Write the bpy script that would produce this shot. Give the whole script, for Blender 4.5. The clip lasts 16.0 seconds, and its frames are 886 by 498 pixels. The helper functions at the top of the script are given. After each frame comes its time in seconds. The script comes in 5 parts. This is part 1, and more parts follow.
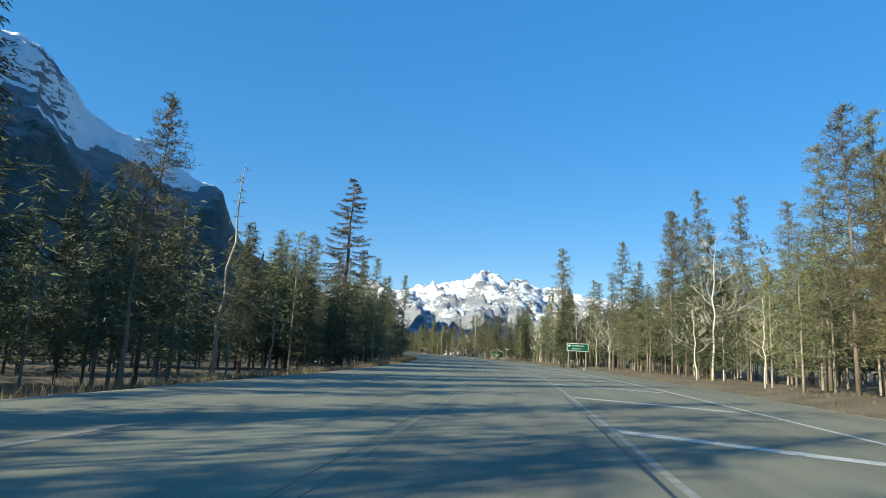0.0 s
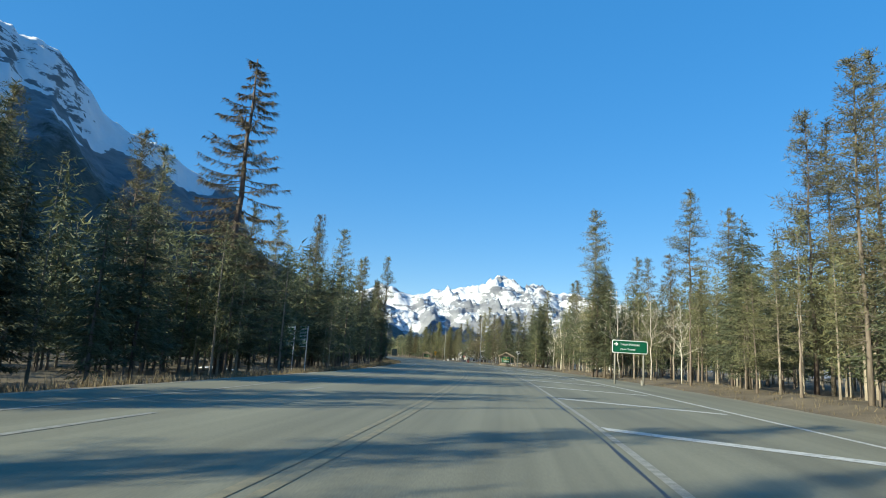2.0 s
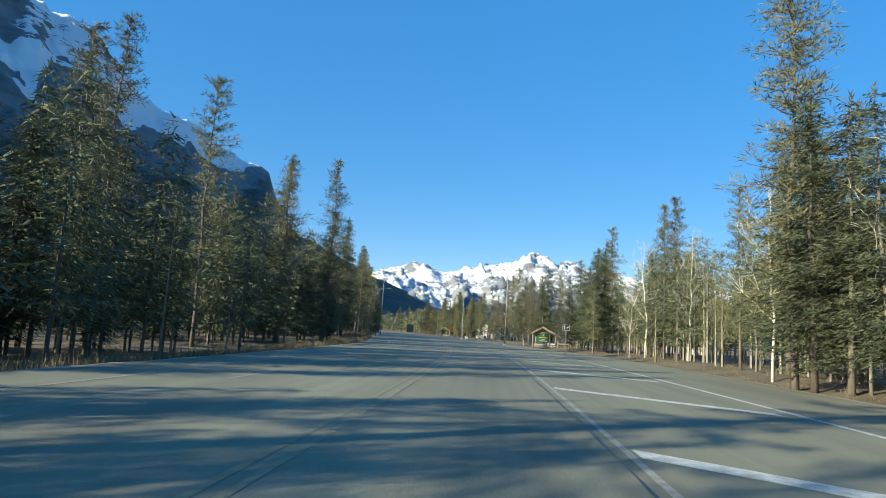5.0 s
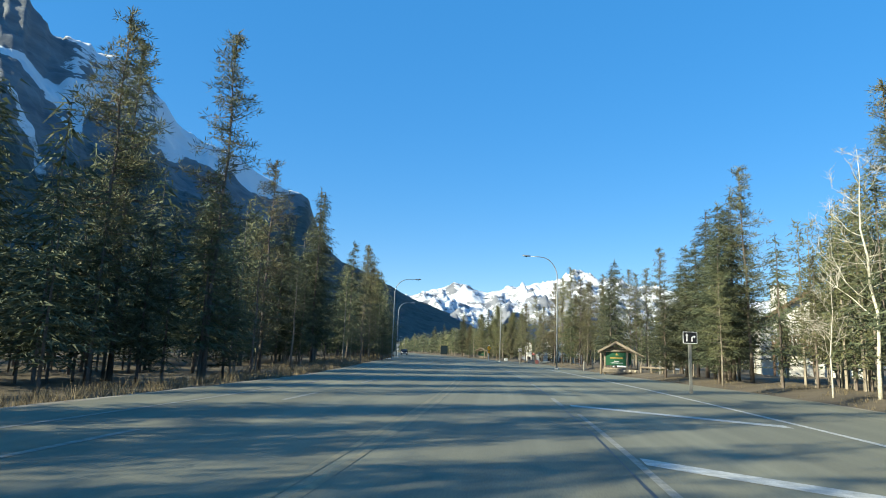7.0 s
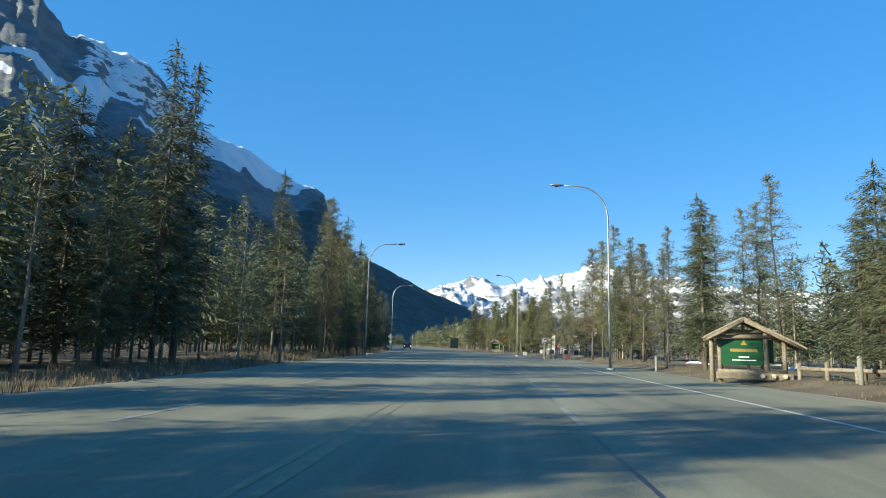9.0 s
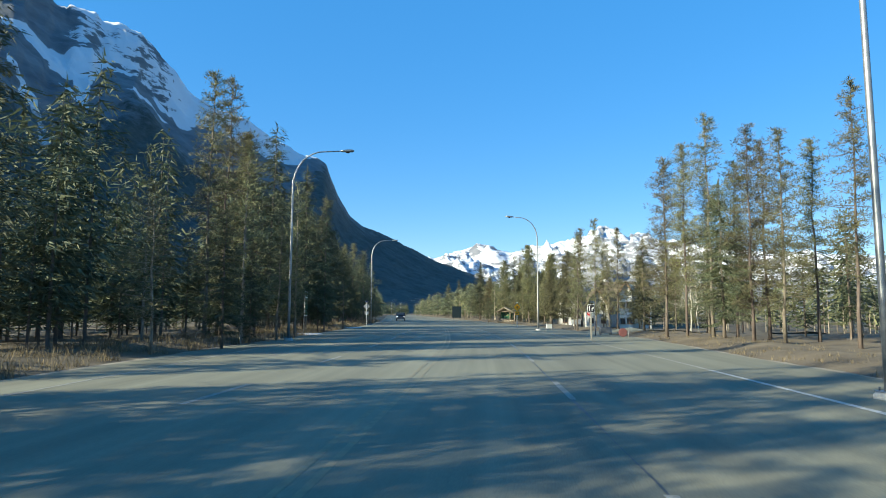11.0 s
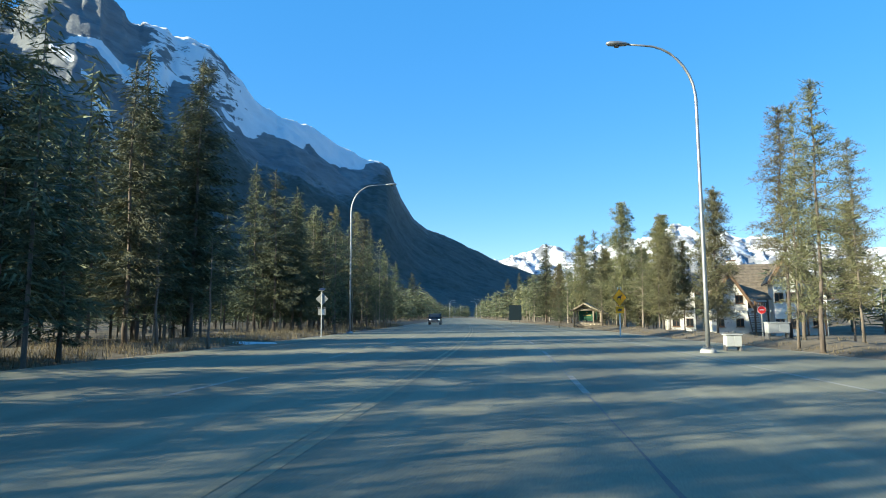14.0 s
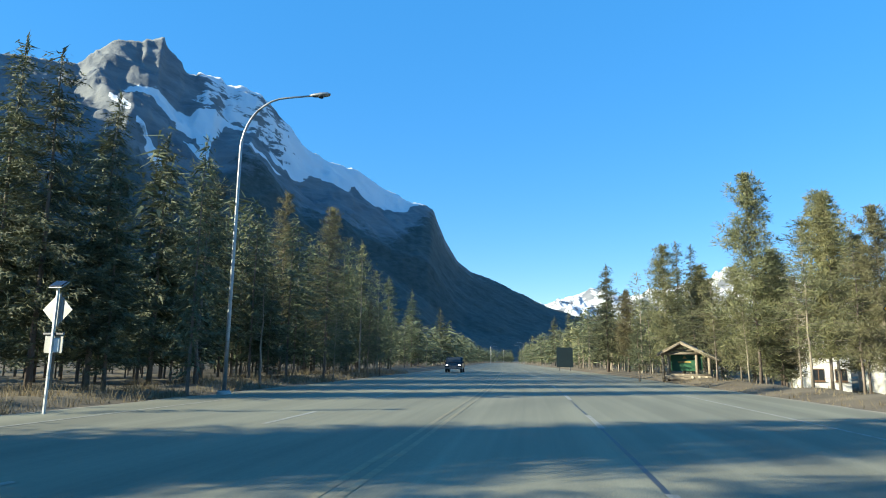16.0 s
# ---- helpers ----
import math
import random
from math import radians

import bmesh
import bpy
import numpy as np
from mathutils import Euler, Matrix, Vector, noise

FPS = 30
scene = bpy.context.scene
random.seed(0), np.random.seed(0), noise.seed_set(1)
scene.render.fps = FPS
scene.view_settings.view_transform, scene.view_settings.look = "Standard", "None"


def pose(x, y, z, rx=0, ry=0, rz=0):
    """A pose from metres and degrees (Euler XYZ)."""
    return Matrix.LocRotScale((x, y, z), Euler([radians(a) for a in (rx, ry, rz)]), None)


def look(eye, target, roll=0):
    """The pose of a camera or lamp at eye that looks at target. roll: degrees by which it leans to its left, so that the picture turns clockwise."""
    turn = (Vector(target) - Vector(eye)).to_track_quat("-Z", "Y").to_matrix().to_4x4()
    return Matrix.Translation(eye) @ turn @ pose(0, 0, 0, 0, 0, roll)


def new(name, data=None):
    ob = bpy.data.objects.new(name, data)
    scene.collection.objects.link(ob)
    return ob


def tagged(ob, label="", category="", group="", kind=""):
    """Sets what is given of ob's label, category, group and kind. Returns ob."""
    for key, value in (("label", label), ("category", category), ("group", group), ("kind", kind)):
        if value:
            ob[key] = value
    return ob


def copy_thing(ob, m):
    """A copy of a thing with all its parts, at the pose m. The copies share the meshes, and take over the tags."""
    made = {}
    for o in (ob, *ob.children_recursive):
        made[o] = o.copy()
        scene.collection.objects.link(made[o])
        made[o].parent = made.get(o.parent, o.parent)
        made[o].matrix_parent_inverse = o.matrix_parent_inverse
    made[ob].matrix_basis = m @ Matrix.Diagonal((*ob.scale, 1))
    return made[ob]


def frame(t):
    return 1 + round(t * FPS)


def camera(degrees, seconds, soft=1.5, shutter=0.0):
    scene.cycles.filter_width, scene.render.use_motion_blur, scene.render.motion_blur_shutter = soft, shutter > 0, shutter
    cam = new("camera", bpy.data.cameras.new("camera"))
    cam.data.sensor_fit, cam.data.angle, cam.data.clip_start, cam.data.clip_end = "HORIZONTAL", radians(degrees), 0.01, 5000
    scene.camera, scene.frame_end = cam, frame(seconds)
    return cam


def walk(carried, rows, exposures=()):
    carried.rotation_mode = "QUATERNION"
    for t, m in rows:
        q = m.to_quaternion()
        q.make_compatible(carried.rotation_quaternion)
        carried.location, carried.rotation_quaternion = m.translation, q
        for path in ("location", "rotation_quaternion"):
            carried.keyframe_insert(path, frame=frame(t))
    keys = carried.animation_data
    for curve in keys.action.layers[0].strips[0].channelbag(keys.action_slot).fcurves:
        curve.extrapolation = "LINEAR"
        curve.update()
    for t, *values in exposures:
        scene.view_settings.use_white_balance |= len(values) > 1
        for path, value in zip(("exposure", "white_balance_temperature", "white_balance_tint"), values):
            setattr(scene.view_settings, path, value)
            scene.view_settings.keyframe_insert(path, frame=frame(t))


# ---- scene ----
cam = camera(71.0, 16.0, 1.0)
PATH = [
    (0, (0.08, -0.68, 1.189), (0.086, 1.293, 1.516), 2.8),
    (0.5, (1.091, 5.852, 1.092), (1.072, 7.824, 1.422), 3.5),
    (1, (2.036, 12.418, 1.094), (1.988, 14.388, 1.434), 2.6),
    (1.5, (2.858, 18.857, 1.096), (2.806, 20.826, 1.441), 2.8),
    (2, (3.638, 25.29, 1.078), (3.593, 27.26, 1.42), 3.2),
    (2.5, (4.361, 31.554, 1.236), (4.339, 33.53, 1.545), 2.1),
    (3, (5.009, 38.1, 1.147), (4.979, 40.076, 1.457), 1.0),
    (3.5, (5.594, 44.547, 1.134), (5.541, 46.522, 1.441), 1.2),
    (4, (6.04, 51.003, 1.271), (5.959, 52.986, 1.52), 3.0),
    (4.5, (6.459, 57.412, 1.287), (6.344, 59.391, 1.551), 3.8),
    (5, (6.556, 64.094, 1.225), (6.409, 66.071, 1.49), 3.5),
    (5.2, (6.693, 66.786, 1.284), (6.532, 68.76, 1.559), 3.1),
    (7.3, (6.765, 92.964, 1.274), (6.472, 94.914, 1.606), 2.3),
    (7.5, (6.68, 95.448, 1.221), (6.381, 97.397, 1.556), 2.4),
    (8, (6.449, 101.618, 1.201), (6.141, 103.568, 1.52), 2.1),
    (8.5, (6.181, 107.725, 1.127), (5.853, 109.673, 1.444), 2.1),
    (9, (5.841, 113.872, 1.179), (5.507, 115.82, 1.486), 1.5),
    (9.2, (5.755, 116.328, 1.143), (5.422, 118.276, 1.448), 1.0),
    (11.3, (3.091, 143.132, 1.587), (2.729, 145.089, 1.789), 0.0),
    (11.5, (3.013, 145.763, 1.389), (2.633, 147.715, 1.597), -0.1),
    (12, (2.439, 151.728, 1.361), (2.016, 153.671, 1.573), 0.7),
    (12.5, (1.657, 157.897, 1.353), (1.181, 159.828, 1.562), 1.2),
    (13, (0.8, 164.186, 1.285), (0.297, 166.11, 1.493), 0.9),
    (13.5, (-0.009, 170.355, 1.238), (-0.541, 172.271, 1.458), 0.4),
    (14, (-0.932, 176.531, 1.251), (-1.49, 178.44, 1.467), -0.2),
    (14.5, (-1.918, 182.737, 1.234), (-2.499, 184.636, 1.47), -0.9),
    (15, (-3.117, 188.931, 1.273), (-3.718, 190.82, 1.543), -1.2),
    (15.5, (-4.35, 195.159, 1.274), (-4.975, 197.029, 1.614), -0.9),
    (16, (-5.528, 201.22, 1.272), (-6.217, 203.064, 1.626), 0.5),
]
EXPOSURE = [(0, 0.91, 6500, 5), (3.5, 0.93, 6500, 5), (5, 1.0, 6500, 5), (7.5, 1.08, 6500, 5), (9, 1.06, 6500, 5), (12.5, 1.34, 6500, 5), (14, 1.38, 6500, 5), (16, 1.38, 6500, 5)]
walk(cam, [(t, look(eye, target, roll)) for t, eye, target, roll in PATH], EXPOSURE)

# ---- sky, sun, exposure ----
SUN_EL, SUN_FROM = 20.0, (-0.80, -0.60)          # elevation; plan direction towards the sun
world = bpy.data.worlds.new("sky")
scene.world = world
world.use_nodes = True
wn = world.node_tree
sky = wn.nodes.new("ShaderNodeTexSky")
sky.sky_type, sky.sun_disc = "NISHITA", False
sky.sun_elevation, sky.sun_rotation = radians(SUN_EL), math.atan2(SUN_FROM[0], SUN_FROM[1])
sky.altitude, sky.air_density, sky.dust_density, sky.ozone_density = 1400, 1.0, 0.02, 1.0
deep = wn.nodes.new("ShaderNodeHueSaturation")      # the clear, saturated mountain sky
deep.inputs["Saturation"].default_value, deep.inputs["Hue"].default_value = 1.78, 0.5055
even = wn.nodes.new("ShaderNodeGamma")              # thin dry air: little paling towards the horizon
even.inputs["Gamma"].default_value = 0.72
wn.links.new(sky.outputs[0], even.inputs["Color"])
wn.links.new(even.outputs[0], deep.inputs["Color"])
clear = wn.nodes.new("ShaderNodeMix")               # an even clear blue over the whole dome
clear.data_type = "RGBA"
clear.inputs[0].default_value, clear.inputs[7].default_value = 0.44, (0.33, 1.27, 3.07, 1)
wn.links.new(deep.outputs[0], clear.inputs[6])
wn.links.new(clear.outputs[2], wn.nodes["Background"].inputs[0])
wn.nodes["Background"].inputs[1].default_value = 0.15
sun = new("sun", bpy.data.lights.new("sun", "SUN"))
sun.data.energy, sun.data.angle, sun.data.color = 5.0, radians(0.55), (1.0, 0.925, 0.71)
h = math.cos(radians(SUN_EL))
sun.matrix_world = look((0, 0, 0), (-SUN_FROM[0] * h, -SUN_FROM[1] * h, -math.sin(radians(SUN_EL))))


# ---- materials ----
def mat(name, a, b, rough=0.8, scale=3.0, fine=40.0, bump=0.2, dist=0.02, metal=0.0, per_object=0.0, per_island=0.0, stretch=(1, 1, 1), through_light=0.0):
    """Two-scale noise between the colours a and b, with fine relief; optional tint by object or by loose piece."""
    m = bpy.data.materials.new(name)
    m.use_nodes = True
    nt = m.node_tree
    N, L = nt.nodes, nt.links
    p = N["Principled BSDF"]
    p.inputs["Roughness"].default_value, p.inputs["Metallic"].default_value = rough, metal
    tc = N.new("ShaderNodeTexCoord")
    mp = N.new("ShaderNodeMapping")
    mp.inputs["Scale"].default_value = stretch
    L.new(tc.outputs["Object"], mp.inputs[0])
    n1, n2 = N.new("ShaderNodeTexNoise"), N.new("ShaderNodeTexNoise")
    n1.inputs["Scale"].default_value, n2.inputs["Scale"].default_value = scale, fine
    n1.inputs["Detail"].default_value, n2.inputs["Detail"].default_value = 6, 3
    for n in (n1, n2):
        L.new(mp.outputs[0], n.inputs["Vector"])
    add = N.new("ShaderNodeMath")
    add.operation = "MULTIPLY_ADD"
    L.new(n2.outputs[0], add.inputs[0])
    add.inputs[1].default_value = 0.5
    L.new(n1.outputs[0], add.inputs[2])
    ramp = N.new("ShaderNodeMapRange")
    ramp.inputs[1].default_value, ramp.inputs[2].default_value = 0.5, 1.0
    L.new(add.outputs[0], ramp.inputs[0])
    mix = N.new("ShaderNodeMix")
    mix.data_type = "RGBA"
    mix.inputs[6].default_value, mix.inputs[7].default_value = (*a, 1), (*b, 1)
    L.new(ramp.outputs[0], mix.inputs[0])
    col = mix.outputs[2]
    for amount, node, out in ((per_object, "ShaderNodeObjectInfo", "Random"), (per_island, "ShaderNodeNewGeometry", "Random Per Island")):
        if amount:
            r = N.new(node)
            mr = N.new("ShaderNodeMapRange")
            mr.inputs[3].default_value, mr.inputs[4].default_value = 1 - amount, 1 + amount
            L.new(r.outputs[out], mr.inputs[0])
            hs = N.new("ShaderNodeHueSaturation")
            L.new(mr.outputs[0], hs.inputs["Value"])
            if node == "ShaderNodeObjectInfo":
                hr = N.new("ShaderNodeMapRange")
                hr.inputs[3].default_value, hr.inputs[4].default_value = 0.475, 0.52
                L.new(r.outputs[out], hr.inputs[0])
                L.new(hr.outputs[0], hs.inputs["Hue"])
            L.new(col, hs.inputs["Color"])
            col = hs.outputs[0]
    L.new(col, p.inputs["Base Color"])
    if bump:
        bp = N.new("ShaderNodeBump")
        bp.inputs["Strength"].default_value, bp.inputs["Distance"].default_value = bump, dist
        L.new(add.outputs[0], bp.inputs["Height"])
        L.new(bp.outputs[0], p.inputs["Normal"])
    if through_light:
        tr, ms = N.new("ShaderNodeBsdfTranslucent"), N.new("ShaderNodeMixShader")
        L.new(col, tr.inputs["Color"])
        ms.inputs[0].default_value = through_light
        L.new(p.outputs[0], ms.inputs[1])
        L.new(tr.outputs[0], ms.inputs[2])
        L.new(ms.outputs[0], N["Material Output"].inputs[0])
    return m


ASPHALT = mat("asphalt", (0.137, 0.134, 0.096), (0.220, 0.213, 0.150), 0.85, 0.35, 60, 0.35, 0.01, stretch=(1, 0.12, 1))


def worn_in_tracks(m):
    """Streaks of wear and old patches that run along the lanes, by the distance across the road."""
    N, L = m.node_tree.nodes, m.node_tree.links
    p = N["Principled BSDF"]
    across, tc, sep = N.new("ShaderNodeAttribute"), N.new("ShaderNodeTexCoord"), N.new("ShaderNodeSeparateXYZ")
    across.attribute_name = "across"
    L.new(tc.outputs["Object"], sep.inputs[0])
    col = p.inputs["Base Color"].links[0].from_socket
    for scale_x, scale_y, lo, hi in ((1.1, 0.012, 0.84, 1.16), (0.35, 0.10, 0.92, 1.08), (4.5, 0.05, 0.93, 1.07)):
        mx, my, vec, n, mr, hs = (N.new("ShaderNode" + k) for k in ("Math", "Math", "CombineXYZ", "TexNoise", "MapRange", "HueSaturation"))
        mx.operation = my.operation = "MULTIPLY"
        mx.inputs[1].default_value, my.inputs[1].default_value = scale_x, scale_y
        L.new(across.outputs["Fac"], mx.inputs[0])
        L.new(sep.outputs[1], my.inputs[0])
        L.new(mx.outputs[0], vec.inputs[0])
        L.new(my.outputs[0], vec.inputs[1])
        n.inputs["Scale"].default_value, n.inputs["Detail"].default_value = 1.0, 3
        L.new(vec.outputs[0], n.inputs["Vector"])
        mr.inputs[1].default_value, mr.inputs[2].default_value, mr.inputs[3].default_value, mr.inputs[4].default_value = 0.3, 0.7, lo, hi
        L.new(n.outputs[0], mr.inputs[0])
        L.new(mr.outputs[0], hs.inputs["Value"])
        L.new(col, hs.inputs["Color"])
        col = hs.outputs[0]
    L.new(col, p.inputs["Base Color"])


worn_in_tracks(ASPHALT)
PAINT_W = mat("road_paint_white", (0.30, 0.30, 0.27), (0.66, 0.65, 0.60), 0.7, 6, 70, 0.15, 0.004)
PAINT_WORN = mat("worn_road_paint", (0.16, 0.157, 0.125), (0.36, 0.35, 0.30), 0.75, 7, 60, 0.15, 0.004)
PAINT_Y = mat("road_paint_yellow", (0.155, 0.145, 0.095), (0.285, 0.245, 0.145), 0.7, 5, 70, 0.15, 0.004)
TAR = mat("tar_seal", (0.02, 0.02, 0.022), (0.045, 0.045, 0.045), 0.5, 6, 60, 0.1, 0.004)
EARTH = mat("forest_floor", (0.070, 0.055, 0.036), (0.185, 0.145, 0.092), 0.95, 0.5, 14, 0.7, 0.06)
GRAVEL = mat("gravel_verge", (0.20, 0.17, 0.125), (0.34, 0.30, 0.23), 0.95, 1.2, 45, 0.7, 0.03)
STRAW = mat("dry_grass", (0.13, 0.104, 0.062), (0.27, 0.215, 0.13), 0.9, 2, 20, 0, per_island=0.35, through_light=0.3)
BARK = mat("grey_brown_bark", (0.075, 0.06, 0.05), (0.19, 0.155, 0.125), 0.9, 3, 22, 0.8, 0.03, per_object=0.25, stretch=(3, 3, 0.6))
BARK_PALE = mat("pale_pine_bark", (0.12, 0.10, 0.08), (0.32, 0.275, 0.215), 0.9, 3, 22, 0.7, 0.02, per_object=0.3, stretch=(3, 3, 0.6))
BIRCH = mat("aspen_bark", (0.32, 0.29, 0.23), (0.70, 0.66, 0.56), 0.8, 4, 18, 0.4, 0.01, per_object=0.12, stretch=(1, 1, 3))
SPRUCE = mat("spruce_needles", (0.042, 0.054, 0.030), (0.120, 0.130, 0.070), 0.75, 1.2, 12, 0, per_object=0.28, per_island=0.35, through_light=0.2)
PINE = mat("pine_needles", (0.080, 0.083, 0.041), (0.190, 0.180, 0.090), 0.75, 1.2, 12, 0, per_object=0.28, per_island=0.35, through_light=0.2)
GOLDEN = mat("golden_pine_needles", (0.092, 0.089, 0.042), (0.205, 0.185, 0.090), 0.75, 1.2, 12, 0, per_object=0.25, per_island=0.35, through_light=0.22)
LARCH = mat("sparse_brown_twigs", (0.07, 0.060, 0.032), (0.15, 0.125, 0.065), 0.85, 1.5, 14, 0, per_object=0.15, per_island=0.35, through_light=0.15)
GALV = mat("galvanised_steel", (0.24, 0.25, 0.255), (0.38, 0.39, 0.39), 0.42, 4, 40, 0.05, 0.002, metal=0.65)
# paler copy of the galvanised steel, with sunlight put into its colour
GALV_SUNLIT = mat("sunlit_zinc", (0.42, 0.43, 0.43), (0.60, 0.61, 0.60), 0.5, 4, 40, 0.05, 0.002, metal=0.3)
STEEL_DARK = mat("dull_metal", (0.10, 0.10, 0.105), (0.18, 0.18, 0.185), 0.5, 4, 40, 0.05, 0.002, metal=0.4)
GREEN_SIGN = mat("green_sign_face", (0.004, 0.085, 0.045), (0.006, 0.115, 0.060), 0.45, 2, 30, 0)
GREEN_DEEP = mat("deep_green_panel", (0.004, 0.060, 0.022), (0.008, 0.085, 0.032), 0.5, 2, 30, 0)
WHITE_FILM = mat("white_reflective_film", (0.70, 0.71, 0.70), (0.82, 0.82, 0.80), 0.45, 3, 40, 0)
YELLOW_FILM = mat("amber_sign_film", (0.80, 0.33, 0.008), (0.92, 0.42, 0.012), 0.45, 2, 30, 0)
BLACK_FILM = mat("black_sign_film", (0.010, 0.010, 0.011), (0.022, 0.022, 0.024), 0.5, 3, 40, 0)
GOLD = mat("gold_paint", (0.24, 0.17, 0.04), (0.36, 0.25, 0.06), 0.5, 4, 40, 0)
RED = mat("red_sign_film", (0.45, 0.018, 0.018), (0.60, 0.03, 0.025), 0.5, 3, 40, 0)
LOG = mat("weathered_log", (0.13, 0.105, 0.076), (0.29, 0.245, 0.185), 0.85, 3, 26, 0.5, 0.015, stretch=(3, 3, 3))
SHAKE = mat("roof_shake", (0.18, 0.145, 0.10), (0.40, 0.34, 0.25), 0.9, 4, 30, 0.6, 0.02)
POST_GREY = mat("weathered_grey_post", (0.15, 0.145, 0.125), (0.26, 0.25, 0.22), 0.85, 3, 30, 0.3, 0.01, stretch=(3, 3, 0.6))
CONCRETE = mat("concrete", (0.30, 0.29, 0.27), (0.46, 0.45, 0.42), 0.9, 3, 40, 0.3, 0.01)
STUCCO = mat("white_stucco", (0.60, 0.585, 0.54), (0.74, 0.72, 0.68), 0.9, 1.2, 30, 0.25, 0.01)
TRIM = mat("brown_trim", (0.11, 0.06, 0.035), (0.20, 0.12, 0.07), 0.7, 3, 30, 0.2, 0.006)
ROOF = mat("brown_shingle_roof", (0.085, 0.066, 0.048), (0.19, 0.15, 0.105), 0.9, 2, 16, 0.5, 0.03)
GLASS = mat("dark_glass", (0.02, 0.025, 0.03), (0.03, 0.035, 0.04), 0.06, 2, 10, 0)
CAR = mat("dark_car_paint", (0.012, 0.013, 0.016), (0.018, 0.019, 0.022), 0.22, 2, 10, 0)
RUBBER = mat("tyre_rubber", (0.015, 0.015, 0.015), (0.03, 0.03, 0.03), 0.85, 4, 30, 0.2, 0.005)
SNOW_OLD = mat("old_snow", (0.62, 0.63, 0.65), (0.82, 0.83, 0.84), 0.7, 2, 25, 0.4, 0.03)
SOLAR = mat("solar_panel", (0.012, 0.016, 0.03), (0.02, 0.025, 0.045), 0.15, 6, 40, 0)
LIT = bpy.data.materials.new("headlight_glow")
LIT.use_nodes = True
LIT.node_tree.nodes["Principled BSDF"].inputs["Emission Color"].default_value = (1, 0.95, 0.85, 1)
LIT.node_tree.nodes["Principled BSDF"].inputs["Emission Strength"].default_value = 2


def mountain_mat(name, forest_to, rock_a, rock_b, band_scale, slope_w):
    """Rock, snow lying on the upper, flatter ground and in tilted bands, and dark forest on the foot."""
    m = bpy.data.materials.new(name)
    m.use_nodes = True
    nt = m.node_tree
    N, L = nt.nodes, nt.links
    p = N["Principled BSDF"]
    p.inputs["Roughness"].default_value = 0.9
    tc, geo = N.new("ShaderNodeTexCoord"), N.new("ShaderNodeNewGeometry")
    rel = N.new("ShaderNodeAttribute")
    rel.attribute_name = "rel"

    def noise_at(scale, detail=8, stretch=(1, 1, 1), rot=(0, 0, 0)):
        mp, n = N.new("ShaderNodeMapping"), N.new("ShaderNodeTexNoise")
        mp.inputs["Scale"].default_value, mp.inputs["Rotation"].default_value = stretch, rot
        L.new(tc.outputs["Object"], mp.inputs[0])
        L.new(mp.outputs[0], n.inputs["Vector"])
        n.inputs["Scale"].default_value, n.inputs["Detail"].default_value, n.inputs["Roughness"].default_value = scale, detail, 0.65
        return n.outputs[0]

    def math_node(op, x, y, z=None):
        n = N.new("ShaderNodeMath")
        n.operation = op
        for i, v in enumerate((x, y, z)):
            if v is None:
                continue
            if isinstance(v, (int, float)):
                n.inputs[i].default_value = v
            else:
                L.new(v, n.inputs[i])
        return n.outputs[0]

    def mix_col(f, x, y):
        n = N.new("ShaderNodeMix")
        n.data_type = "RGBA"
        L.new(f, n.inputs[0])
        for i, v in ((6, x), (7, y)):
            if isinstance(v, tuple):
                n.inputs[i].default_value = (*v, 1)
            else:
                L.new(v, n.inputs[i])
        return n.outputs[2]

    def step(v, lo, hi):
        n = N.new("ShaderNodeMapRange")
        n.inputs[1].default_value, n.inputs[2].default_value = lo, hi
        L.new(v, n.inputs[0])
        return n.outputs[0]

    sep = N.new("ShaderNodeSeparateXYZ")
    L.new(geo.outputs["Normal"], sep.inputs[0])
    mid, small = noise_at(0.015), noise_at(0.06)
    bands = noise_at(band_scale, 6, (0.45, 0.45, 1.8), (0.0, -0.80, 0.0))
    rock = mix_col(step(bands, 0.35, 0.65), rock_a, rock_b)
    lie = N.new("ShaderNodeAttribute")
    lie.attribute_name = "snow"
    s = math_node("MULTIPLY_ADD", bands, 1.9, lie.outputs["Fac"])
    s = math_node("MULTIPLY_ADD", mid, 0.7, s)
    s = math_node("MULTIPLY_ADD", small, 0.45, s)
    s = math_node("MULTIPLY_ADD", sep.outputs[2], slope_w, s)
    snow = step(s, 2.30, 2.38)
    f = math_node("MULTIPLY_ADD", mid, 0.30, rel.outputs["Fac"])
    f = math_node("MULTIPLY_ADD", small, 0.10, f)
    forest = step(f, forest_to, forest_to - 0.08)
    green = mix_col(step(small, 0.35, 0.7), (0.030, 0.038, 0.034), (0.070, 0.078, 0.066))
    col = mix_col(snow, rock, (0.60, 0.62, 0.65))
    col = mix_col(forest, col, green)
    L.new(col, p.inputs["Base Color"])
    bp = N.new("ShaderNodeBump")
    bp.inputs["Strength"].default_value, bp.inputs["Distance"].default_value = 0.6, 14
    L.new(math_node("MULTIPLY_ADD", bands, 0.7, mid), bp.inputs["Height"])
    L.new(bp.outputs[0], p.inputs["Normal"])
    return m


# ---- mesh helpers ----
def mesh_of(name, verts, faces, material, smooth=False):
    me = bpy.data.meshes.new(name)
    me.from_pydata(np.asarray(verts, float).tolist(), [], [tuple(int(i) for i in f) for f in faces])
    me.materials.append(material)
    if smooth:
        me.shade_smooth()
    return me


